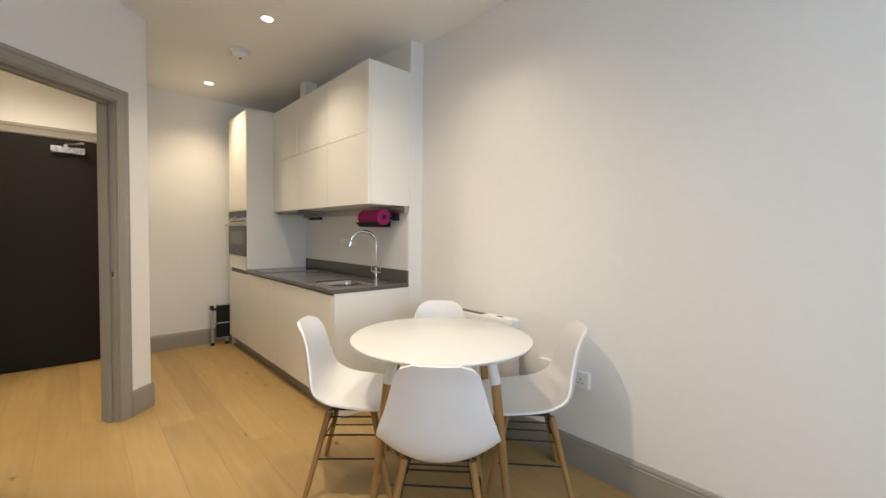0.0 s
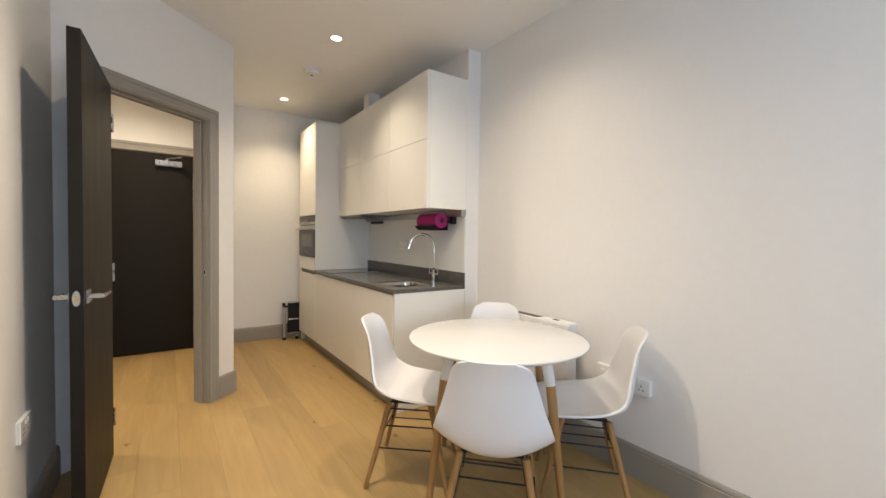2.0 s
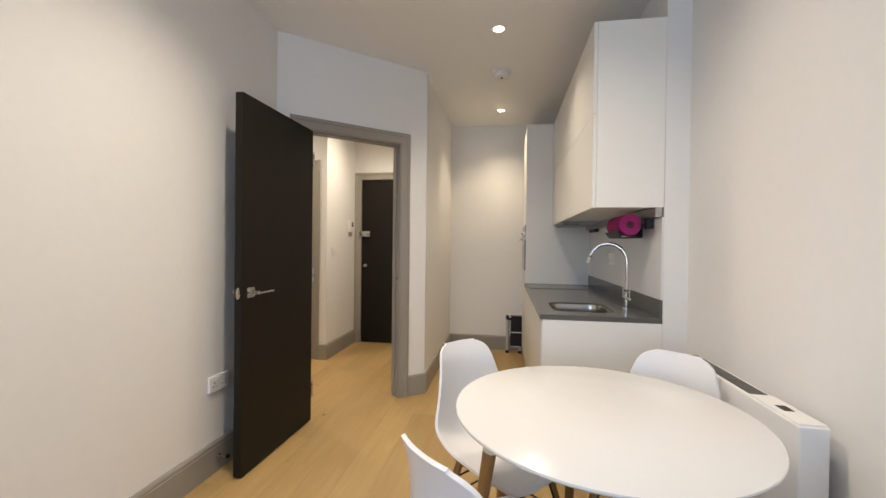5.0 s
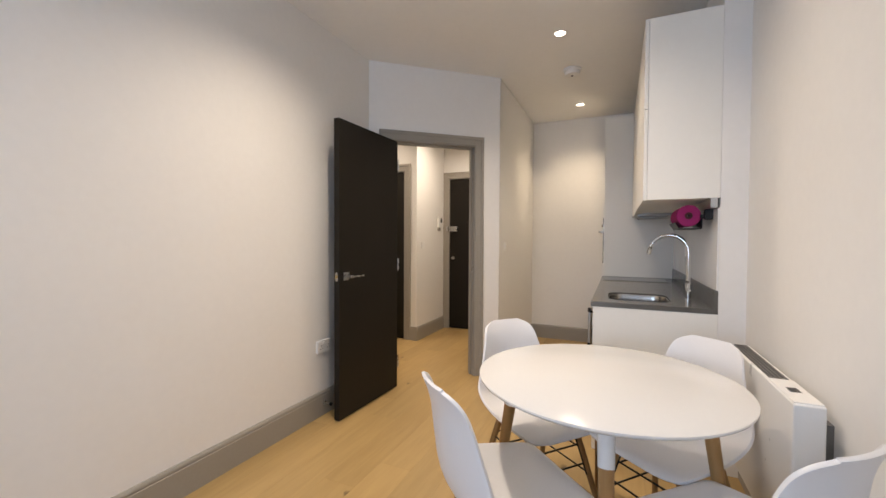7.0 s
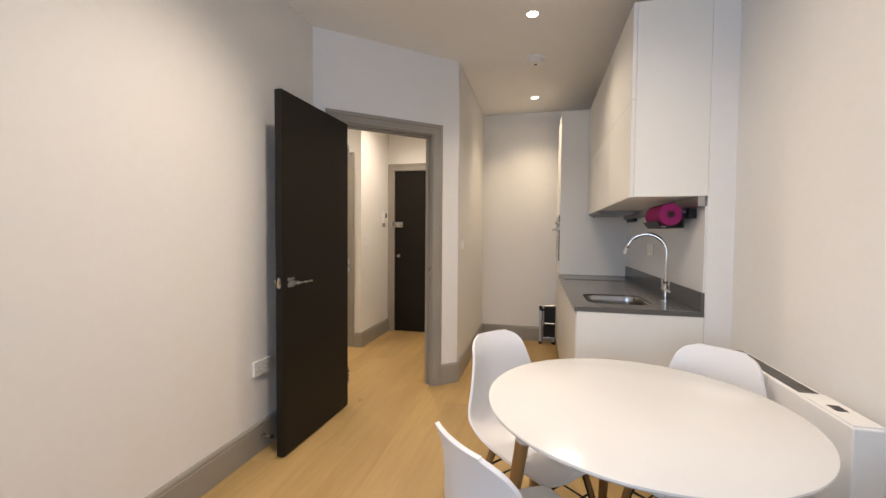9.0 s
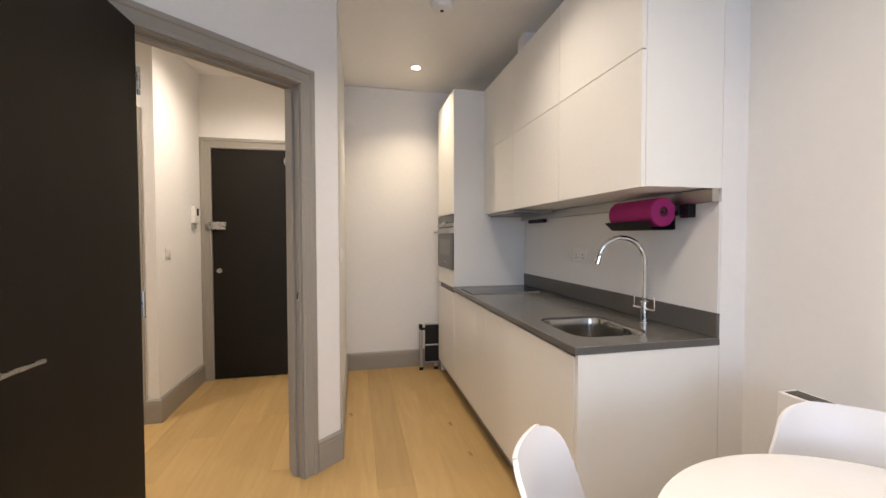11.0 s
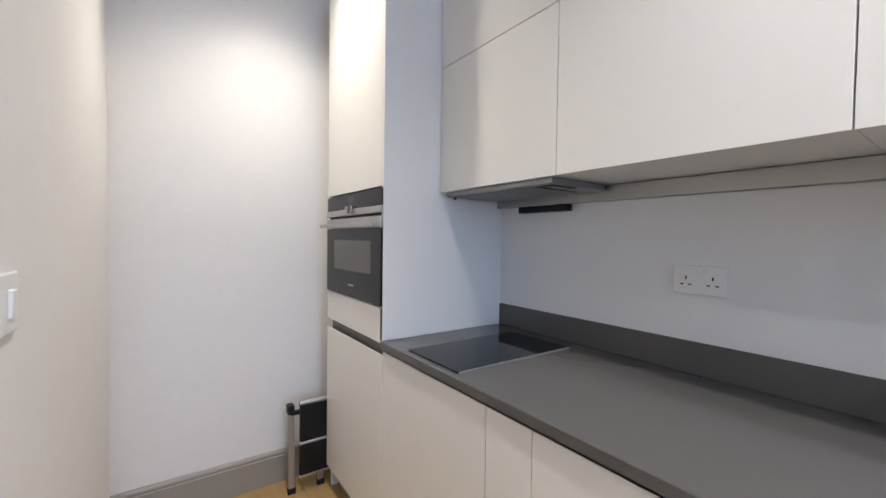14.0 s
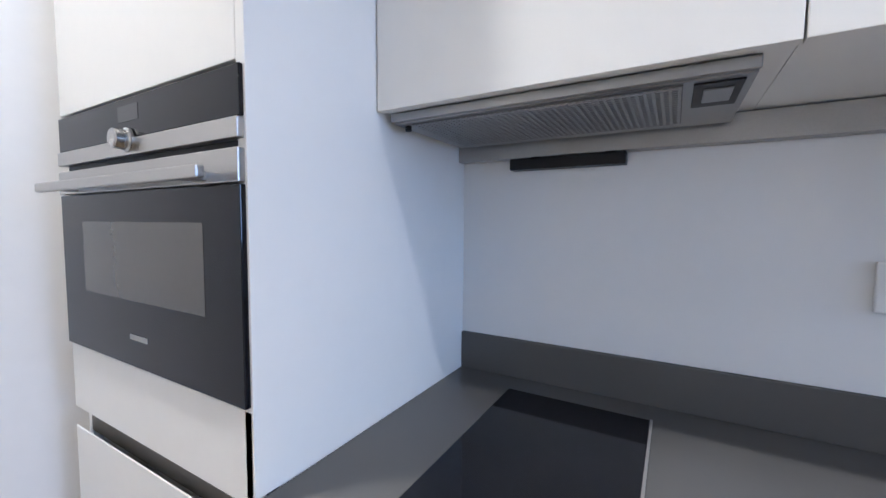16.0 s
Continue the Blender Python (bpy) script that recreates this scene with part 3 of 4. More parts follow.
def worktop():
    x0, x1, y0, y1 = 1.402, BOX_X - 0.001, END_Y - 0.002, 3.15
    inner = rounded_rect(*SINK)
    cx, cy = (SINK[0] + SINK[1]) / 2, (SINK[2] + SINK[3]) / 2
    outer = []
    for px, py in inner:
        dx, dy = px - cx, py - cy
        k = min((x1 - cx) / dx if dx > 1e-9 else 1e9, (x0 - cx) / dx if dx < -1e-9 else 1e9, (y1 - cy) / dy if dy > 1e-9 else 1e9, (y0 - cy) / dy if dy < -1e-9 else 1e9)
        outer.append([cx + dx * k, cy + dy * k])
    for corner in ((x0, y0), (x0, y1), (x1, y0), (x1, y1)):
        j = min(range(len(outer)), key=lambda i: (outer[i][0] - corner[0]) ** 2 + (outer[i][1] - corner[1]) ** 2)
        outer[j] = list(corner)
    b = bmesh.new()
    n = len(inner)
    loops = []
    for pts, z in ((outer, TOP_Z - 0.029), (outer, TOP_Z - 0.003), ([(max(x, x0 + 0.003), max(y, y0 + 0.003)) for x, y in outer], TOP_Z), (inner, TOP_Z), (inner, TOP_Z - 0.029)):
        loops.append([b.verts.new((x, y, z)) for x, y in pts])
    loops.append(loops[0])
    for r, s in zip(loops, loops[1:]):
        for j in range(n):
            b.faces.new((r[j], r[(j + 1) % n], s[(j + 1) % n], s[j]))
    bmesh.ops.recalc_face_normals(b, faces=b.faces[:])
    prof = [(0.003, TOP_Z), (0, TOP_Z - 0.003), (0, TOP_Z - 0.029), (x1 - x0, TOP_Z - 0.029), (x1 - x0, TOP_Z)]
    return joined(b, extruded(prof, (x0, y1), (x0, TALL_Y - 0.001), (1, 0)))


wt = thing("worktop", "dark grey quartz worktop with upstand, on base cabinets", "worktop")
part("slab", worktop(), QUARTZ, wt)
part("upstand", box(2.016, BOX_X - 0.001, END_Y - 0.001, TALL_Y - 0.001, TOP_Z + 0.0005, 0.976, 0.0015), QUARTZ, wt)
tagged(part("splashback", box(2.024, BOX_X - 0.001, END_Y + 0.002, TALL_Y - 0.001, 0.977, 1.4155), SPLASH), "smooth white splashback panel above the worktop", "splashback")

# sink
sk = thing("kitchen_sink", "undermounted brushed steel kitchen sink in the worktop", "sink")
b = bmesh.new()
loops = []
for grow, z in ((-0.0006, TOP_Z - 0.030), (-0.0006, TOP_Z - 0.009), (-0.004, TOP_Z - 0.0085), (-0.006, TOP_Z - 0.012), (-0.007, TOP_Z - 0.05), (-0.014, TOP_Z - 0.15), (-0.026, TOP_Z - 0.185), (-0.05, TOP_Z - 0.195), (-0.13, TOP_Z - 0.199)):
    loops.append([b.verts.new((x, y, z)) for x, y in rounded_rect(SINK[0] - grow, SINK[1] + grow, SINK[2] - grow, SINK[3] + grow, max(0.02, SINK[4] + grow))])
for r, s in zip(loops, loops[1:]):
    for j in range(len(r)):
        b.faces.new((r[j], r[(j + 1) % len(r)], s[(j + 1) % len(r)], s[j]))
b.faces.new(loops[-1])
bmesh.ops.recalc_face_normals(b, faces=b.faces[:])
for fc in b.faces:
    fc.normal_flip()
bowl = part("bowl", b, SINK_STEEL, sk, smooth=True)
part("waste", moved(lathe([(0.045, 0), (0.045, 0.003), (0.034, 0.004), (0.03, 0.001), (0.0, 0.001)][:4], 32), Matrix.Translation((1.668, 2.848, TOP_Z - 0.1985))), CHROME, sk, "chrome sink waste")
for dy in (0.0, 0.029):
    part("overflow_slot", box(1.8265, 1.8305, 2.806 + dy, 2.819 + dy, TOP_Z - 0.048, TOP_Z - 0.018, 0.001, seg=1), SLOT, sk)

# tap
tp = thing("kitchen_tap", "chrome swan-neck mixer tap with two levers", "tap", Matrix.Translation((1.938, 2.848, TOP_Z)))
sharp(part("base", lathe([(0.021, 0), (0.021, 0.003), (0.0155, 0.006), (0.0155, 0.092), (0.0182, 0.094), (0.0182, 0.100), (0.0125, 0.103)], 32), CHROME, tp))
pth = [(0, 0, 0.10 + 0.02 * i) for i in range(10)]
R = 0.107
for i in range(0, 14):
    a = radians(180 - i * 13.2)
    pth.append((-(R + R * math.cos(a)) * 0.975, (R + R * math.cos(a)) * 0.22, 0.288 + R * math.sin(a)))
sp = part("spout", sweep(pth, 0.0115, 18), CHROME, tp, smooth=True)
e0, e1 = Vector(pth[-2]), Vector(pth[-1])
part("nozzle", rod(e1 - (e1 - e0) * 0.3, e1 + (e1 - e0).normalized() * 0.03, 0.0135, sides=20), CHROME, sp)
for s in (-1, 1):
    b = rod((0, s * 0.015, 0.066), (0, s * 0.046, 0.066), 0.0085, 0.0075, sides=18)
    rod((0, s * 0.044, 0.066), (0, s * 0.071, 0.066), 0.0068, 0.0060, sides=18, bm=b)
    rod((0, s * 0.064, 0.064), (-0.002, s * 0.066, 0.126), 0.0040, 0.0034, sides=12, bm=b)
    sharp(part("lever", b, CHROME, tp))

# hob
hb = thing("induction_hob", "black glass domino hob set flush in the worktop", "hob")
part("glass", box(1.427, 1.938, 3.915, 4.204, TOP_Z + 0.0005, TOP_Z + 0.005, 0.0015), BLACK_GLASS, hb)
part("trim", box(1.427, 1.938, 3.9105, 3.9148, TOP_Z + 0.0002, TOP_Z + 0.0062), CARCASS, hb, "thin grey edge trim")

# tall oven housing
th = thing("tall_cabinet", "tall off-white handleless cabinet housing an oven", "kitchen cabinet")
TX = 1.428
part("body", box(TX + 0.021, BOX_X - 0.002, TALL_Y + 0.0005, TALL_END, 0.10, 2.465), LACQUER, th)
part("side_panel", box(TX - 0.018, BOX_X - 0.002, TALL_Y - 0.0005, TALL_Y + 0.018, TOP_Z + 0.001, 2.465, 0.0008, seg=1), LACQUER, th, "off-white side panel")
part("side_panel", box(TX + 0.004, BOX_X - 0.002, TALL_END, TALL_END + 0.018, 0, 2.465, 0.001, seg=1), LACQUER, th)
part("door", box(TX - 0.018, TX + 0.001, TALL_Y + 0.0195, TALL_END + 0.016, 1.474, 2.465, 0.0015), LACQUER, th, "handleless upper door")
part("drawer_front", box(TX - 0.018, TX + 0.001, TALL_Y + 0.002, TALL_END + 0.016, 0.868, 1.006, 0.0015), LACQUER, th, "narrow drawer front under the oven")
part("door", extruded(bevelled_door(0.826), (TX - 0.018, TALL_Y + 0.002), (TX - 0.018, TALL_END + 0.016), (1, 0)), LACQUER, th, "handleless lower door")
part("grip_channel", box(TX + 0.003, TX + 0.010, TALL_Y + 0.002, TALL_END, 0.81, 0.872), GRIP, th, "recessed aluminium grip channel")
part("plinth", box(FRONT + 0.056, FRONT + 0.071, TALL_Y, TALL_END, 0, 0.115), CLEAR, th)

ov = thing("compact_oven", "black glass compact oven with steel trim, built in", "oven")
OX = TX - 0.018
OY0, OY1 = TALL_Y + 0.004, TALL_END + 0.006
part("body", box(TX - 0.012, TX + 0.018, OY0 + 0.004, OY1 - 0.004, 1.010, 1.468), BLACK, ov)
part("control_panel", box(OX - 0.006, TX - 0.012, OY0, OY1, 1.400, 1.466, 0.001, seg=1), BLACK_GLASS, ov, "black glass control panel")
part("display", box(OX - 0.0066, OX - 0.005, 4.64, 4.71, 1.428, 1.454), mat("display_grey", (0.03, 0.03, 0.033), 0.15), ov)
part("trim_band", box(OX - 0.010, TX - 0.012, OY0, OY1, 1.372, 1.399, 0.002), STEEL, ov, "brushed steel band")
odoor = part("door", box(OX - 0.008, TX - 0.012, OY0, OY1, 1.012, 1.313, 0.0015), BLACK_GLASS, ov, "black glass door")
part("window", box(OX - 0.0086, OX - 0.004, 4.462, 4.872, 1.128, 1.262), OVEN_WINDOW, odoor, "smoked glass window")
part("door_trim", box(OX - 0.010, TX - 0.012, OY0, OY1, 1.315, 1.360, 0.002), STEEL, odoor, "brushed steel door band")
b = box(OX - 0.052, OX - 0.040, OY0 + 0.02, OY1 - 0.02, 1.317, 1.334, 0.003)
for y in (OY0 + 0.085, OY1 - 0.085):
    box(OX - 0.045, OX - 0.008, y - 0.014, y + 0.014, 1.319, 1.333, 0.002, bm=b)
part("handle", b, STEEL, odoor, "steel bar handle")
part("badge", box(OX - 0.0088, OX - 0.007, 4.635, 4.695, 1.060, 1.069), GREY_TEXT, odoor)
b = moved(lathe([(0.020, 0), (0.020, 0.004), (0.0165, 0.006), (0.016, 0.022), (0.014, 0.024)], 32), Matrix.Translation((OX - 0.008, 4.671, 1.396)) @ Matrix.Rotation(radians(-90), 4, "Y"))
sharp(part("knob", b, SATIN, ov, "round chrome control knob"))

# wall units
UX, UB, US, UT = 1.668, 1.470, 1.972, 2.469
for i, (y0, y1) in enumerate(((END_Y + 0.019, 3.158), (3.158, 3.774), (3.774, TALL_Y - 0.002))):
    wu = thing("wall_cabinet", "off-white handleless wall cabinet with two stacked doors" if i < 2 else "off-white handleless wall cabinet above the hood", "kitchen cabinet", None, "kitchen wall cabinets")
    part("body", box(UX + 0.021, BOX_X - 0.002, y0 + 0.0005, y1 - 0.0005, UB + 0.001, UT - 0.001), LACQUER, wu)
    d0 = END_Y + 0.0005 if i == 0 else y0 + 0.0015
    part("door", box(UX, UX + 0.019, d0, y1 - 0.0015, UB - 0.004, US - 0.0015, 0.0012), LACQUER, wu, "handleless lower door")
    part("door", box(UX, UX + 0.019, d0, y1 - 0.0015, US + 0.0015, UT, 0.0012), LACQUER, wu, "handleless upper door")
tagged(part("end_panel", box(UX + 0.0205, BOX_X - 0.001, END_Y, END_Y + 0.018, UB - 0.002, UT, 0.001, seg=1), LACQUER), "off-white end panel closing the wall cabinets", "cabinet panel")
tagged(part("under_cabinet_rail", box(1.990, 2.023, END_Y + 0.001, TALL_Y - 0.002, 1.416, 1.468, 0.001, seg=1), ALU), "aluminium rail under the wall cabinets at the splashback", "rail")
tagged(part("duct_cover", box(1.80, 1.92, 3.89, 4.01, UT, CEIL, 0.002), PAINT), "white boxed hood duct rising to the ceiling", "duct")

# hood
hd = thing("cooker_hood", "slim brushed steel cooker hood under the wall cabinet", "cooker hood")
part("body", box(1.700, 1.972, 3.808, 4.352, 1.4475, 1.4685, 0.001, seg=1), DARK_STEEL, hd)
part("front_lip", box(1.692, 1.699, 3.806, 4.354, 1.450, 1.4665, 0.0012, seg=1), DARK_STEEL, hd, "bright brushed steel front lip")
fb = box(1.708, 1.928, 3.886, 4.318, 1.4450, 1.4474)
filt = part("filter", fb, mat("filter_backing", (0.12, 0.12, 0.12), 0.5, 0.6), hd, "steel mesh grease filter")
b = bmesh.new()
for i in range(41):
    box(1.709, 1.927, 3.888 + i * 0.0105, 3.892 + i * 0.0105, 1.4432, 1.4452, bm=b)
for i in range(21):
    box(1.711 + i * 0.0105, 1.715 + i * 0.0105, 3.887, 4.317, 1.4428, 1.4448, bm=b)
part("mesh", b, DARK_STEEL, filt)["kind"] = "stuff"
part("lamp_recess", box(1.712, 1.830, 3.818, 3.874, 1.4448, 1.4476, 0.001, seg=1), BLACK, hd, "dark lamp recess")
part("lamp_clip", box(1.735, 1.800, 3.828, 3.862, 1.4428, 1.4450, 0.001, seg=1), DARK_STEEL, hd)
part("switch_knob", rod((1.722, 4.335, 1.438), (1.722, 4.335, 1.448), 0.006), BLACK, hd)

# black magnetic bar on the splashback under the rail
kb = thing("knife_rack", "short black bar hung under the aluminium rail", "kitchen rail")
part("bar", box(1.99, 2.0235, 3.98, 4.232, 1.389, 1.4155, 0.002), BLACK, kb)
part("clip", box(1.99, 2.012, 4.00, 4.02, 1.410, 1.4165), BLACK, kb)
part("clip", box(1.99, 2.012, 4.16, 4.18, 1.410, 1.4165), BLACK, kb)

# paper towel on its holder
rl = thing("paper_towel_holder", "black wall holder carrying a roll of paper", "kitchen roll holder")
part("backplate", box(1.985, 2.0235, 2.655, 2.70, 1.36, 1.4155, 0.002), BLACK, rl)
b = box(1.868, 1.982, 2.73, 2.995, 1.309, 1.313, 0.001)
box(1.979, 1.984, 2.72, 3.02, 1.311, 1.38, 0.001, bm=b)
lip = bmesh.new()
face = [lip.verts.new(p) for p in ((1.848, 2.712, 1.346), (1.848, 3.022, 1.346), (1.870, 2.995, 1.310), (1.870, 2.73, 1.310))]
lip.faces.new(face)
bmesh.ops.recalc_face_normals(lip, faces=lip.faces[:])
bmesh.ops.solidify(lip, geom=lip.faces[:], thickness=0.003)
joined(b, lip)
box(1.849, 1.984, 3.016, 3.02, 1.343, 1.346, bm=b)
part("tray", b, BLACK, rl)
part("arm", box(1.97, 2.01, 2.69, 2.73, 1.37, 1.39, 0.002), BLACK, rl)
part("spindle", rod((1.915, 2.716, 1.385), (1.915, 3.02, 1.385), 0.006), BLACK, rl)
rr = thing("paper_roll", "magenta kitchen paper roll lying in a black holder", "paper roll", Matrix.Translation((1.915, 2.71, 1.385)) @ Matrix.Rotation(radians(-90), 4, "X"))
b = lathe([(0.0205, 0.012), (0.021, 0.0), (0.058, 0.0), (0.062, 0.004), (0.0622, 0.10), (0.0615, 0.20), (0.062, 0.286), (0.058, 0.29), (0.021, 0.29)], 48)
sharp(part("paper", b, MAGENTA, rr))
part("core", lathe([(0.020, 0.010), (0.020, 0.285)], 24), CARD, rr, "dark cardboard core")


# folded step stool in the gap beside the tall cabinet
st = thing("step_stool", "folded step stool of aluminium with black treads, leaning", "step stool", Matrix.Translation((1.325, 5.07, 0)))
for x in (-0.082, 0.062):
    part("front_leg", moved(box(-0.013, 0.017, -0.009, 0.009, 0.0, 0.412, 0.004), Matrix.Translation((x, -0.055, 0.0)) @ Matrix.Rotation(radians(-2.8), 4, "X")), ALU, st)
    part("hinge_arm", box(x, x + 0.05, -0.05, -0.036, 0.385, 0.408, 0.003), BLACK, st)
    part("rear_leg", rod((x + 0.018, 0.03, 0.0), (x + 0.018, 0.0, 0.42), 0.009, sides=10), ALU, st)
    part("foot", box(x - 0.017, x + 0.021, -0.067, -0.043, 0.0, 0.03, 0.004), BLACK, st, "black rubber foot")
    part("hinge", box(x - 0.016, x + 0.016, -0.058, -0.012, 0.395, 0.440, 0.005), BLACK, st)
part("tread", moved(box(-0.042, 0.098, -0.012, 0.012, 0.0, 0.195, 0.004), Matrix.Translation((0, -0.06, 0.250))), BLACK, st, "black ribbed tread")
part("tread", moved(box(-0.046, 0.098, -0.012, 0.012, 0.0, 0.155, 0.004), Matrix.Translation((0, -0.066, 0.085))), BLACK, st, "black ribbed tread")
for z, r in ((0.245, 0.008), (0.083, 0.008), (0.449, 0.012)):
    part("cross_bar", rod((-0.048, -0.070, z), (0.10, -0.070, z), r, sides=12), ALU, st)


# ---------------------------------------------------------------- dining
def spline(keys, v):
    """Smooth interpolation of (v, value...) keys."""
    vs = [k[0] for k in keys]
    i = max(j for j in range(len(vs) - 1) if vs[j] <= v + 1e-9)
    t = (v - vs[i]) / (vs[i + 1] - vs[i])
    p = [keys[min(max(i + d, 0), len(keys) - 1)][1:] for d in (-1, 0, 1, 2)]
    return [0.5 * (2 * b + (c - a) * t + (2 * a - 5 * b + 4 * c - d) * t * t + (3 * b - a - 3 * c + d) * t ** 3) for a, b, c, d in zip(*p)]


# along the shell: station, forward, height, half width, side lift, side wrap
SHELL_KEYS = [(0.0, 0.245, 0.418, 0.180, 0.000, 0.0), (0.10, 0.215, 0.438, 0.212, 0.006, 0.0), (0.30, 0.08, 0.428, 0.230, 0.032, 0.0), (0.45, -0.06, 0.418, 0.230, 0.062, 0.006),
              (0.55, -0.150, 0.436, 0.226, 0.078, 0.024), (0.64, -0.198, 0.500, 0.214, 0.052, 0.045), (0.76, -0.220, 0.610, 0.186, 0.018, 0.050), (0.90, -0.240, 0.742, 0.153, 0.0, 0.040), (1.0, -0.268, 0.822, 0.136, 0.0, 0.030)]


def chair_shell():
    b = bmesh.new()
    nu = 22
    stations = [i / 36 * 0.90 for i in range(36)] + [0.90 + 0.10 * math.sin(math.pi / 2 * i / 12) for i in range(13)]
    rows = []
    for v in stations:
        y, z, w, lift, wrap = spline(SHELL_KEYS, v)
        ends = 1.0
        if v > 0.91:
            ends = (max(0.0, 1 - ((v - 0.91) / 0.09) ** 2.6)) ** (1 / 2.6)
        elif v < 0.10:
            ends = (max(0.0, 1 - ((0.10 - v) / 0.10) ** 3.0)) ** (1 / 3.2)
        ends = max(ends, 0.62)
        row = []
        for j in range(nu + 1):
            u = -1 + 2 * j / nu
            a = abs(u) * ends
            row.append(b.verts.new((u * w * ends, y + wrap * a ** 2.2, z + lift * a ** 2.1)))
        rows.append(row)
    for r, s in zip(rows, rows[1:]):
        for j in range(nu):
            b.faces.new((r[j], r[j + 1], s[j + 1], s[j]))
    bmesh.ops.recalc_face_normals(b, faces=b.faces[:])
    bmesh.ops.solidify(b, geom=b.faces[:], thickness=0.011)
    bmesh.ops.recalc_face_normals(b, faces=b.faces[:])
    return b


def dining_chair(m):
    ob = thing("dining_chair", "white moulded plastic shell chair on beech legs", "chair", m, "chairs round the table")
    sh = part("seat_shell", chair_shell(), SHELL, ob, smooth=True)
    bev = sh.modifiers.new("soft_rim", "BEVEL")
    bev.width, bev.segments, bev.limit_method, bev.angle_limit = 0.004, 2, "ANGLE", radians(50)
    feet = {}
    for sx in (-1, 1):
        for sy in (-1, 1):
            top, foot = Vector((sx * 0.128, 0.005 + sy * 0.105, 0.405)), Vector((sx * 0.205, 0.005 + sy * 0.205, 0.0))
            feet[sx, sy] = (top, foot)
            sharp(part("leg", rod(top, foot, 0.0155, 0.0115, 16), OAK_LEG, ob, "turned beech leg"))
            part("bracket", rod(top + Vector((-sx * 0.016, 0, 0.0)), top.lerp(foot, 0.54) + Vector((-sx * 0.013, 0, 0)), 0.0042, sides=8), WIRE, ob, "black steel bracket")

    def on(sx, sy, k):
        a, c = feet[sx, sy]
        return a.lerp(c, k)

    for sx in (-1, 1):
        for k in (0.07, 0.27, 0.53):
            part("brace", rod(on(sx, -1, k), on(sx, 1, k), 0.004, sides=8), WIRE, ob, "black steel wire brace")
    for sy in (-1, 1):
        for k in (0.09, 0.22, 0.42):
            part("brace", rod(on(-1, sy, k), on(1, sy, k), 0.004, sides=8), WIRE, ob, "black steel wire brace")
    part("seat_mount", box(-0.12, 0.12, -0.095, 0.105, 0.400, 0.411, 0.002), WIRE, ob, "black steel mount under the shell")
    return ob


TABLE = (1.503, 1.586)
# place of the chair's middle and the way it faces, in degrees from +y
CHAIRS = [(1.205, 1.909, 229), (1.744, 1.858, 139), (1.826, 1.296, 43), (1.230, 1.290, -46)]
first = dining_chair(pose(CHAIRS[0][0], CHAIRS[0][1], 0, 0, 0, CHAIRS[0][2]))
for cx, cy, turn in CHAIRS[1:]:
    copy_thing(first, pose(cx, cy, 0, 0, 0, turn))

tb = thing("dining_table", "round white table on splayed beech legs", "table", Matrix.Translation((*TABLE, 0)))
sharp(part("tabletop", lathe([(0.30, 0.727), (0.434, 0.733), (0.444, 0.739), (0.447, 0.744), (0.446, 0.7485), (0.442, 0.750)], 96), TABLE_WHITE, tb, "glossy white round top"), 40)
part("apron_plate", lathe([(0.31, 0.716), (0.31, 0.7275)], 48), TABLE_WHITE, tb)
for k in range(4):
    a = radians(90 * k + 3.5)
    dx, dy = math.cos(a), math.sin(a)
    p0, p1, p2 = Vector((0.305 * dx, 0.305 * dy, 0.722)), Vector((0.337 * dx, 0.337 * dy, 0.60)), Vector((0.425 * dx, 0.425 * dy, 0.0))
    lg = sharp(part("leg", rod(p1, p2, 0.0225, 0.0145, 24), OAK_LEG, tb, "tapered beech leg"))
    sharp(part("socket", rod(p0, p1 + (p2 - p1).normalized() * 0.004, 0.0255, 0.0235, 24), TABLE_WHITE, lg, "white metal leg socket"))

# electric panel heater
ht = thing("panel_heater", "white electric panel heater hung low on the wall", "heater")
HX0, HX1, HY0, HY1, HZ0, HZ1 = 2.036, 2.116, 1.555, 2.325, 0.240, 0.752
part("case", box(HX0, HX1, HY0, HY1, HZ0, HZ1, 0.006, seg=3), PLASTIC, ht)
# one dark block for the bracket and the shade in the gap
part("wall_bracket", box(HX1, EAST, HY0 + 0.06, HY1 - 0.06, 0.32, 0.68), CARCASS, ht, "dark block for the wall bracket and shaded gap")
part("control_panel", box(HX0 + 0.004, HX1 - 0.004, HY0 + 0.006, HY0 + 0.235, HZ1 - 0.002, HZ1 + 0.005, 0.0015, seg=1), PLASTIC, ht)
part("display", box(HX0 + 0.024, HX1 - 0.026, HY0 + 0.10, HY0 + 0.145, HZ1 + 0.0045, HZ1 + 0.0056), SLOT, ht, "small dark display")
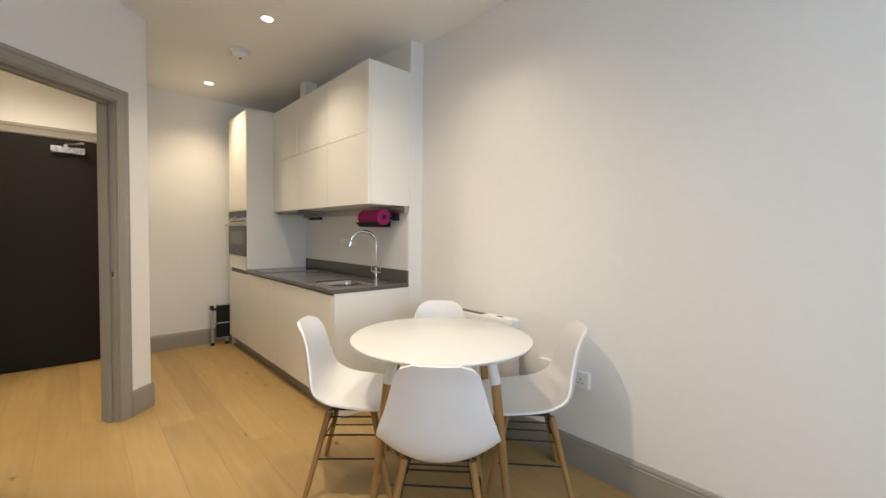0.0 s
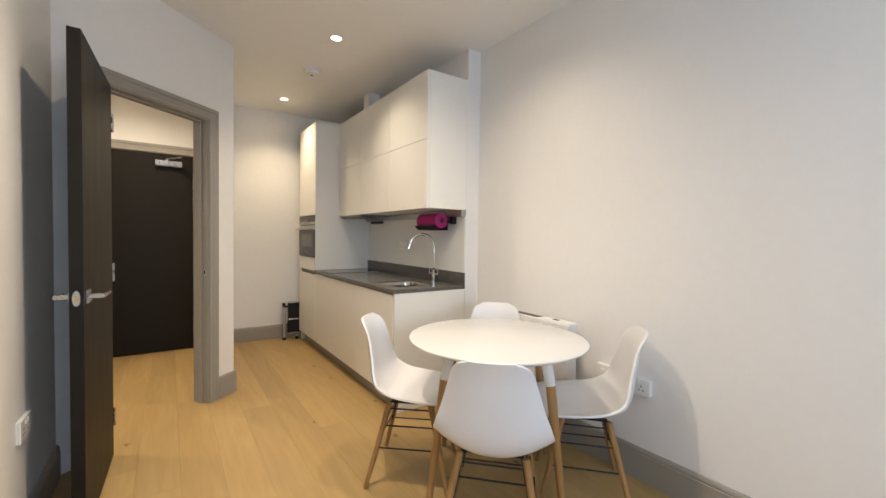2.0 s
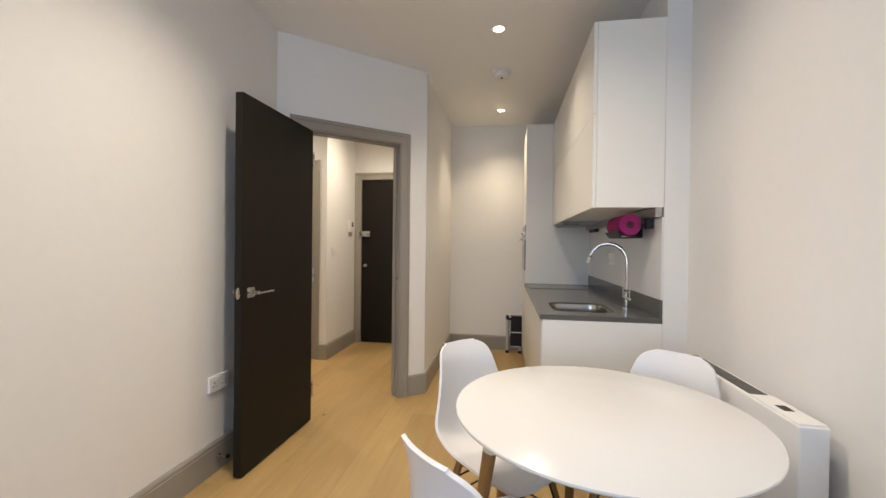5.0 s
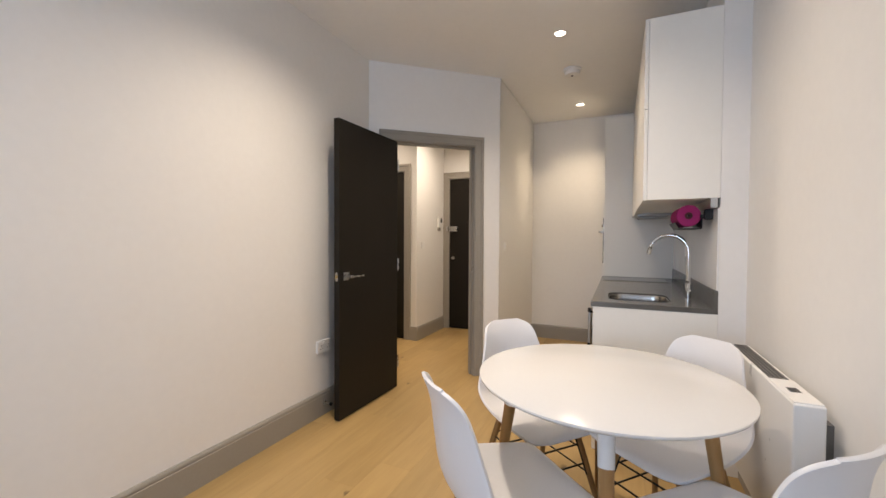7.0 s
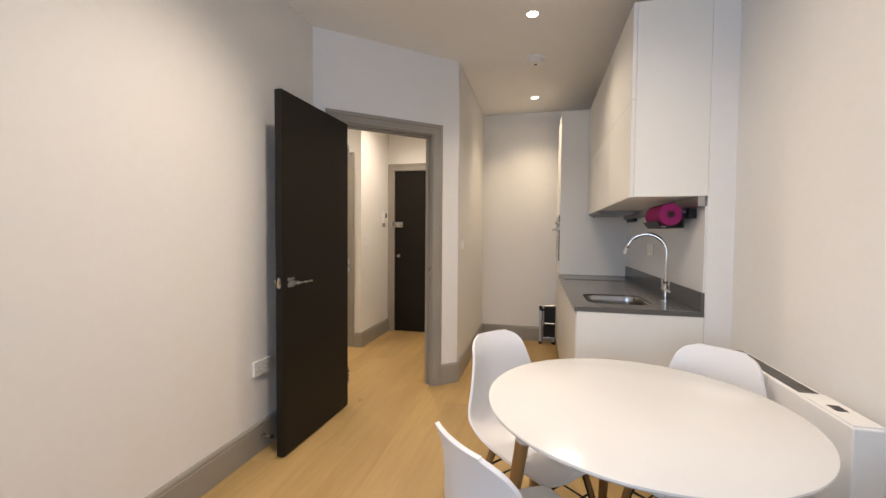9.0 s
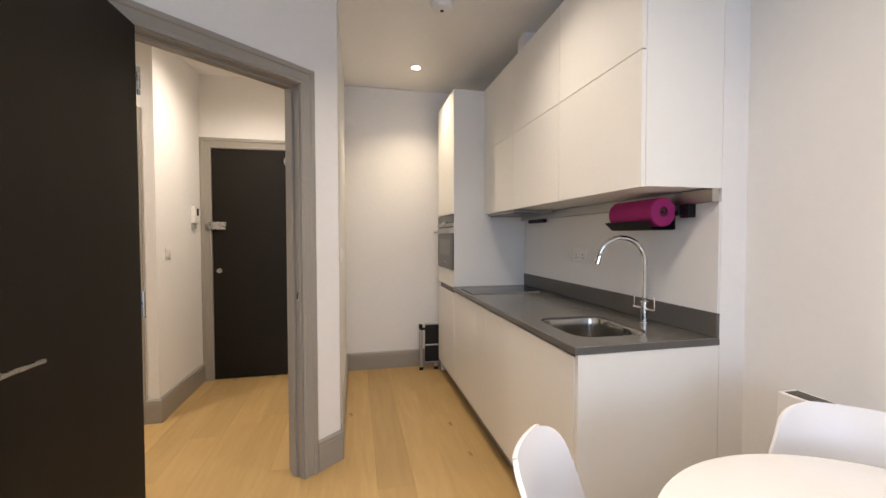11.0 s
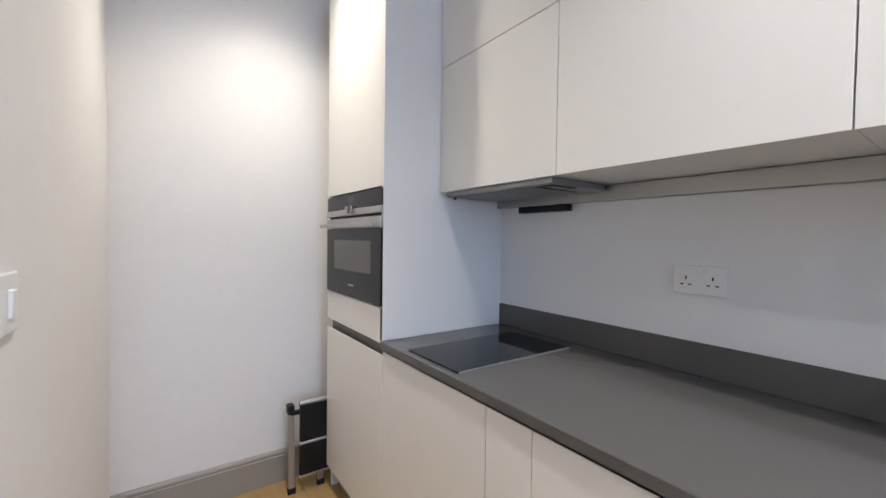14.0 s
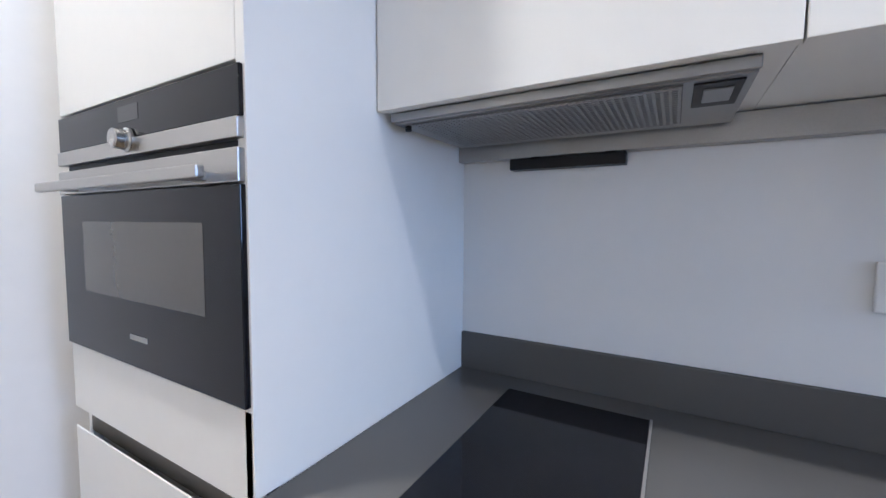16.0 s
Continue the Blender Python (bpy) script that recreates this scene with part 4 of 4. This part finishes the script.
gr = part("grille", box(HX0 + 0.012, HX1 - 0.012, HY0 + 0.255, HY1 - 0.02, HZ1 - 0.003, HZ1 + 0.0006), SLOT, ht, "dark outlet grille")
for i in range(4):
    part("slat", box(HX0 + 0.020 + i * 0.013, HX0 + 0.023 + i * 0.013, HY0 + 0.257, HY1 - 0.022, HZ1 - 0.001, HZ1 + 0.003), CARCASS, gr)
for i in range(7):
    y = HY0 + 0.255 + i * (HY1 - HY0 - 0.275) / 6
    part("rib", box(HX0 + 0.012, HX1 - 0.012, y - 0.002, y + 0.002, HZ1 - 0.001, HZ1 + 0.002), CARCASS, gr)


# ---------------------------------------------------------------- floor boards
fb = box(WEST - 0.12, EAST + 0.22, SOUTH - 0.25, NORTH + 0.14, -0.12, -0.016)
box(-2.42, WEST - 0.12, 2.58, NORTH + 0.14, -0.12, -0.016, bm=fb)
fl = tagged(part("floor", fb, SUBFLOOR), "oiled oak plank floor with knots", "floor", kind="structure")
rng = random.Random(5)
WIDTH = 0.19
lengths = (1.2, 1.5, 1.9)
shared = []
for ln in lengths:
    b = box(-WIDTH / 2 + 0.0002, WIDTH / 2 - 0.0002, 0.0002, ln - 0.0002, -0.0155, 0.0, 0.0005, seg=1)
    shared.append(mesh_of(b, "plank", OAK_FLOOR))
x = -2.40
while x < EAST + 0.1:
    y = SOUTH - 0.2 - rng.random() * 1.2
    while y < NORTH + 0.1:
        k = rng.randrange(3)
        # boards end at the walls
        low, high = (SOUTH - 0.12, NORTH + 0.13) if x > WEST - 0.1 else (2.6, NORTH + 0.13) if x > -0.95 else (2.6, 4.45)
        start, end = max(y, low), min(y + lengths[k], high)
        if end - start > 0.02:
            whole = end - start > lengths[k] - 1e-6
            board = shared[k] if whole else mesh_of(box(-WIDTH / 2 + 0.0002, WIDTH / 2 - 0.0002, 0.0002, end - start - 0.0002, -0.0155, 0.0, 0.0005, seg=1), "plank", OAK_FLOOR)
            pl = new("plank", board)
            pl.parent = fl
            pl.matrix_basis = pose(x, start, 0)
        y += lengths[k]
    x += WIDTH
